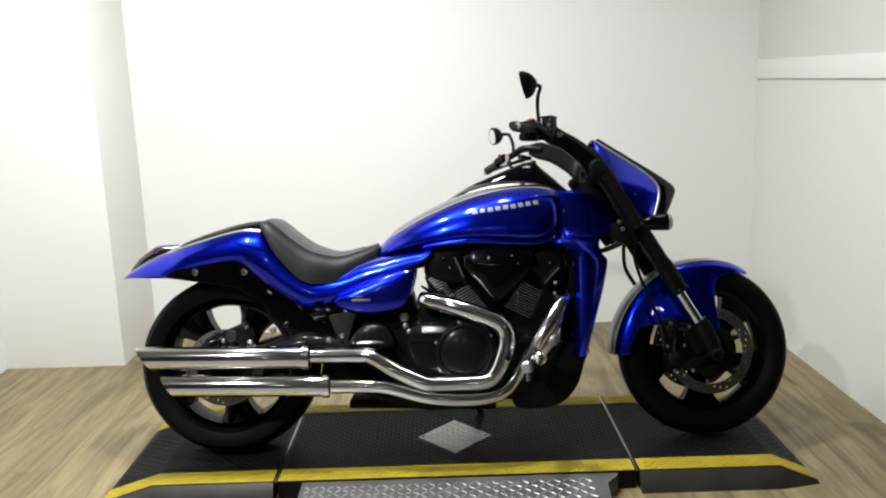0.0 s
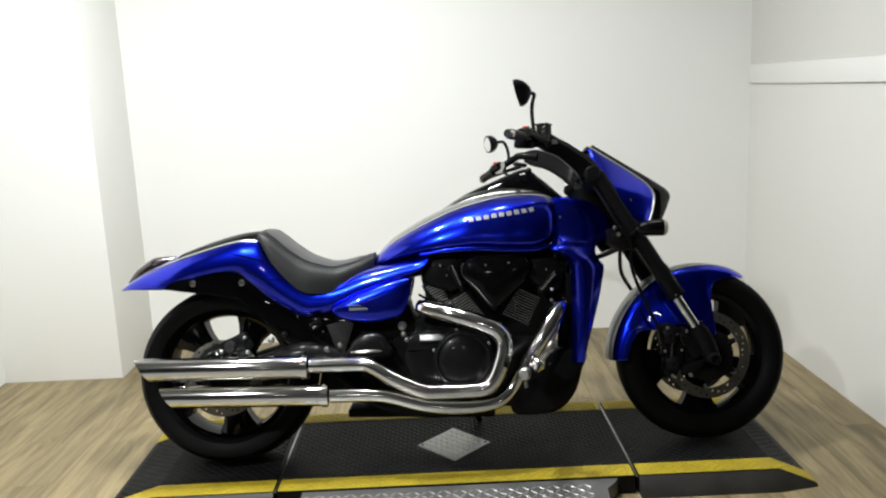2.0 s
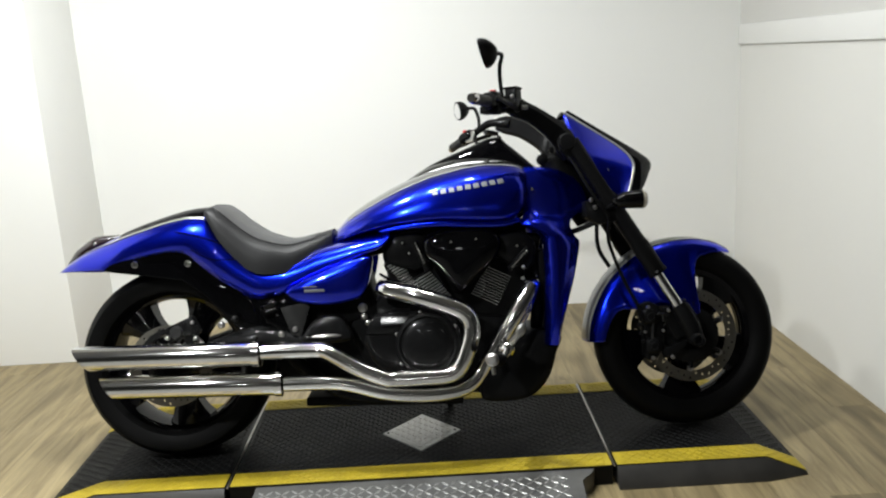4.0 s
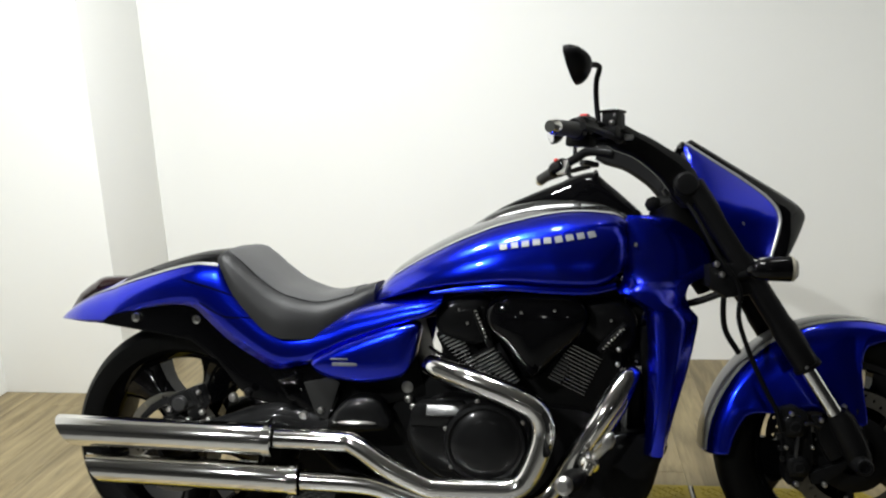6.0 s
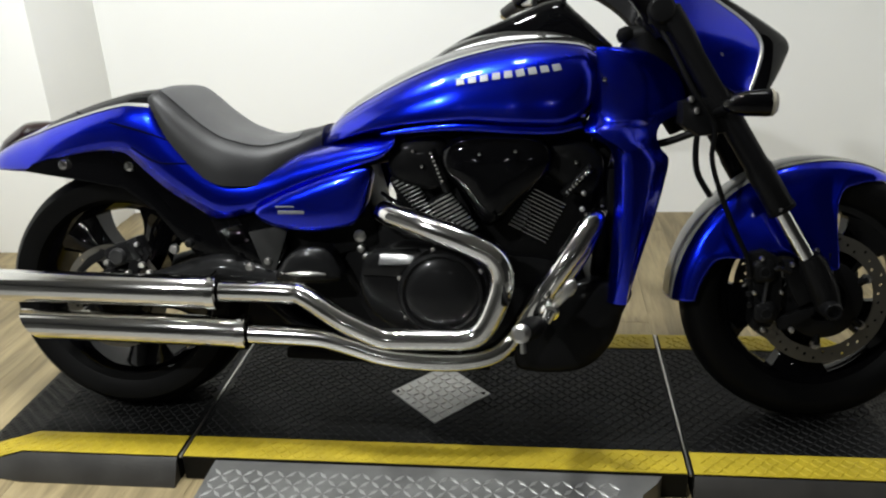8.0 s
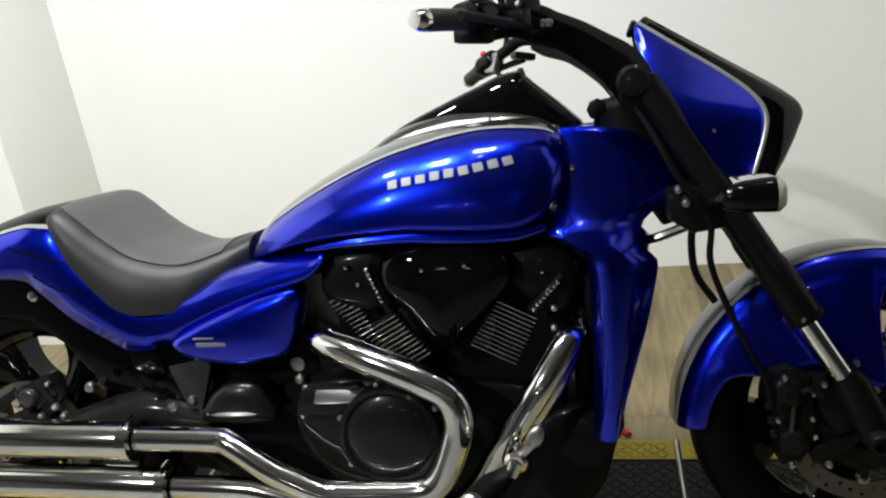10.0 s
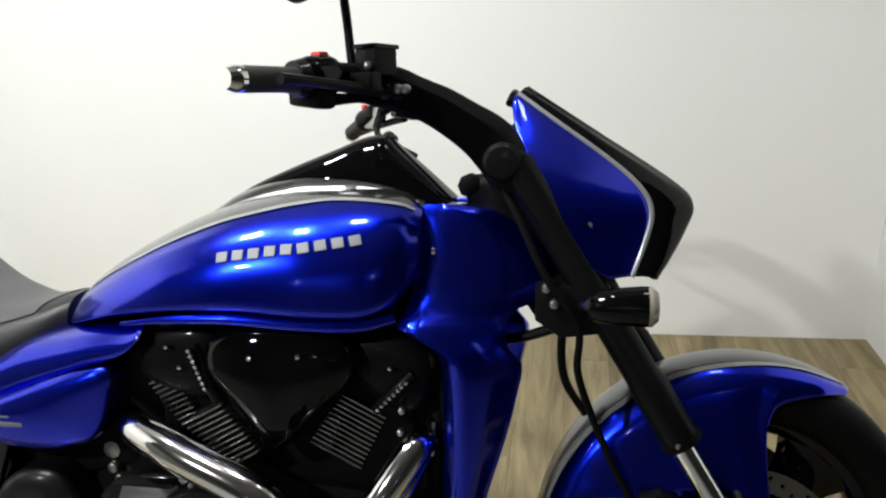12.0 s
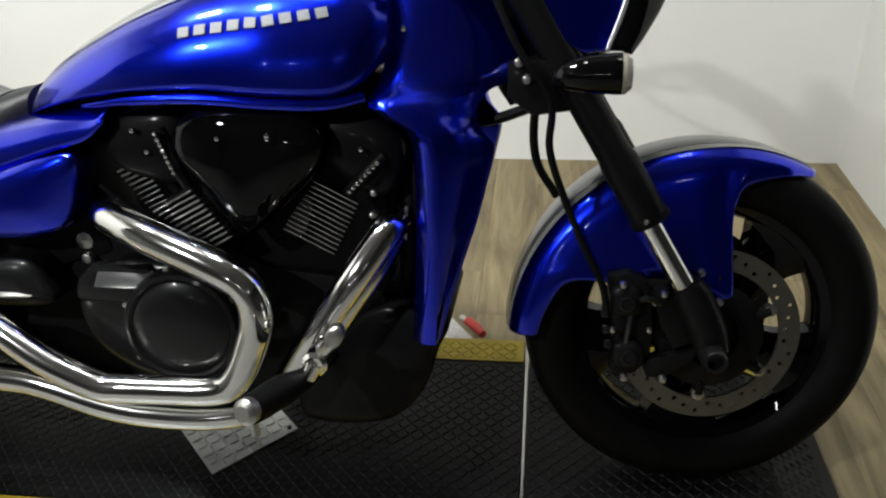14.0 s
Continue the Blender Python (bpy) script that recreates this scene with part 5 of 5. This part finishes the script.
P("housing_end", box_bm((0.188, 0.236, 1.056), (0.010, 0.040, 0.044), (0, 20, 40), 0.004), STEEL, "", left_box)
P("clutch_perch", box_bm((0.262, 0.196, 1.062), (0.050, 0.030, 0.016), (0, 10, 30), 0.005), COVER, "", hb)
rs = P("brake_reservoir", box_bm((0.305, -0.225, 1.136), (0.040, 0.050, 0.040), (0, 0, -28), 0.007), BLACK_SATIN, "black fluid reservoir", hb)
P("lid", box_bm((0.305, -0.225, 1.156), (0.044, 0.054, 0.007), (0, 0, -28), 0.003), BLACK_GLOSS, "", rs)
P("master_cylinder", tube_bm([(0.235, -0.262, 1.122), (0.262, -0.25, 1.120), (0.305, -0.20, 1.118)], 0.014, 12), BLACK_SATIN, "", rs)
P("brake_lever", tube_bm([(0.318, -0.222, 1.093), (0.285, -0.30, 1.098), (0.252, -0.38, 1.103), (0.230, -0.42, 1.105)], [0.009, 0.008, 0.007, 0.008], 8, 5), BLACK_SATIN, "", hb)
P("clutch_lever", tube_bm([(0.262, 0.196, 1.055), (0.215, 0.262, 1.046), (0.160, 0.325, 1.032), (0.130, 0.352, 1.024)], [0.008, 0.007, 0.006, 0.007], 8, 5), BLACK_SATIN, "", hb)


def rear_mirror(stem, head, turn, sgn):
    m = P("mirror", tube_bm(stem, [0.0065] * len(stem), 10, 6), BLACK_SATIN, "black teardrop mirror on a bent stem", hb)
    bm = bmesh.new()
    rows = []
    for f, s in ((0, 0.98), (0.0, 1.0), (0.25, 0.98), (0.55, 0.82), (0.8, 0.55), (0.95, 0.28), (1.0, 0.10)):
        rows.append([bm.verts.new((0.046 * f, 0.060 * s * math.cos(a), 0.036 * s * math.sin(a) * (1 - 0.18 * math.cos(a) * sgn))) for a in (2 * math.pi * j / 28 for j in range(28))])
    grid_faces(bm, rows, True)
    bm.faces.new(rows[0])
    bm.faces.new(rows[-1])
    h = P("mirror_shell", bm, BLACK_SATIN, "", m)
    h.matrix_local = pose(*head, *turn)
    bm = bmesh.new()
    bm.faces.new([bm.verts.new((-0.001, 0.051 * math.cos(a), 0.030 * math.sin(a) * (1 - 0.18 * math.cos(a) * sgn))) for a in (2 * math.pi * j / 28 for j in range(28))])
    g = P("mirror_glass", bm, MIRROR, "", m)
    g.matrix_local = pose(*head, *turn)
    return m


rear_mirror([(0.272, -0.232, 1.118), (0.266, -0.230, 1.185), (0.266, -0.246, 1.225), (0.272, -0.264, 1.254), (0.252, -0.290, 1.256), (0.238, -0.315, 1.254)], (0.207, -0.338, 1.250), (-24, -8, -15), -1)
rear_mirror([(0.222, 0.232, 1.085), (0.224, 0.265, 1.12), (0.220, 0.30, 1.15), (0.210, 0.33, 1.172), (0.178, 0.36, 1.175)], (0.150, 0.40, 1.172), (0, -10, 10), 1)

# hoses and cables
hs = tagged(P("brake_hose", tube_bm([(0.33, -0.175, 1.09), (0.42, -0.10, 1.03), (0.49, -0.15, 0.93), (0.545, -0.18, 0.82), (0.596, -0.175, 0.74), (0.597, -0.165, 0.665), (0.622, -0.155, 0.585), (0.658, -0.15, 0.50), (0.688, -0.145, 0.44), (0.70, -0.14, 0.39)], 0.006, 8, 7), BLACK_MATTE), "black rubber brake hoses and cables")
P("cable", tube_bm([(0.585, -0.10, 0.76), (0.572, -0.11, 0.70), (0.578, -0.10, 0.63), (0.612, -0.09, 0.57)], 0.007, 8, 7), BLACK_MATTE, "", hs)
P("cable", tube_bm([(0.205, 0.235, 1.06), (0.205, 0.20, 1.03), (0.23, 0.15, 1.015), (0.30, 0.10, 0.985)], 0.006, 8, 7), BLACK_MATTE, "", hs)
P("horn_bracket", tube_bm([(0.470, -0.075, 0.688), (0.515, -0.085, 0.698), (0.575, -0.10, 0.722)], 0.009, 8, 5), BLACK_SATIN, "", fk)

# ---------------------------------------------------------------- floor planks, last
rng = random.Random(4)
PW, PL = 0.152, 1.22
plank_meshes = {}


def plank_mesh(length):
    key = round(length, 3)
    if key not in plank_meshes:
        bm = bmesh.new()
        w, l, b = PW / 2 - 0.0003, length / 2 - 0.0003, 0.0009
        lo = [bm.verts.new((x, y, -0.008)) for x, y in ((-w, -l), (w, -l), (w, l), (-w, l))]
        md = [bm.verts.new((v.co.x, v.co.y, -b * 0.5)) for v in lo]
        hi = [bm.verts.new((math.copysign(w - b, v.co.x), math.copysign(l - b, v.co.y), 0)) for v in lo]
        bm.faces.new(hi)
        for a, c in ((lo, md), (md, hi)):
            for i in range(4):
                bm.faces.new((a[i], a[(i + 1) % 4], c[(i + 1) % 4], c[i]))
        me = bpy.data.meshes.new("plank")
        bm.to_mesh(me)
        bm.free()
        me.materials.append(WOOD)
        plank_meshes[key] = me
    return plank_meshes[key]


col = 0
x = X0
while x < X1:
    y = YF - [0.0, 0.4, 0.8, 0.2, 0.6, 1.0][col % 6] * 1.0
    while y < Y1:
        a, b = max(y, YF), min(y + PL, Y1)
        if b - a > 0.02:
            p = new("plank", plank_mesh(round(b - a, 2)))
            p.parent = floor
            p.location = (x + PW / 2, (a + b) / 2, 0)
        y += PL
    x += PW
    col += 1

# raised lozenges of the middle deck, one by one
flat = tread(-0.00825, 0.02476, -0.00825, 0.00826, lambda x: 0)
loz = []
for k, a in ((0, -45), (1, 45)):
    me = bpy.data.meshes.new("lozenge")
    vs = [flat.vertices[8 * k + q].co - Vector((0.0165 * k, 0, 0)) for q in range(8)]
    me.from_pydata(vs, [], [(4, 5, 6, 7)] + [(q, (q + 1) % 4, 4 + (q + 1) % 4, 4 + q) for q in range(4)])
    me.materials.append(TREAD)
    loz.append(me)
bpy.data.meshes.remove(flat)
tx, ty = END_L + 0.02, NEAR + 0.086
for i in range(int((END_R - 0.02 - tx) / 0.0165)):
    for j in range(int((FAR - 0.088 - ty) / 0.0165)):
        x, y = tx + (i + 0.5) * 0.0165, ty + (j + 0.5) * 0.0165
        if near_piece(x, y) and not in_dia(x, y, 0.012):
            p = new("lozenge", loz[(i + j) % 2])
            p.parent = platform
            p.location = (x, y, RT)
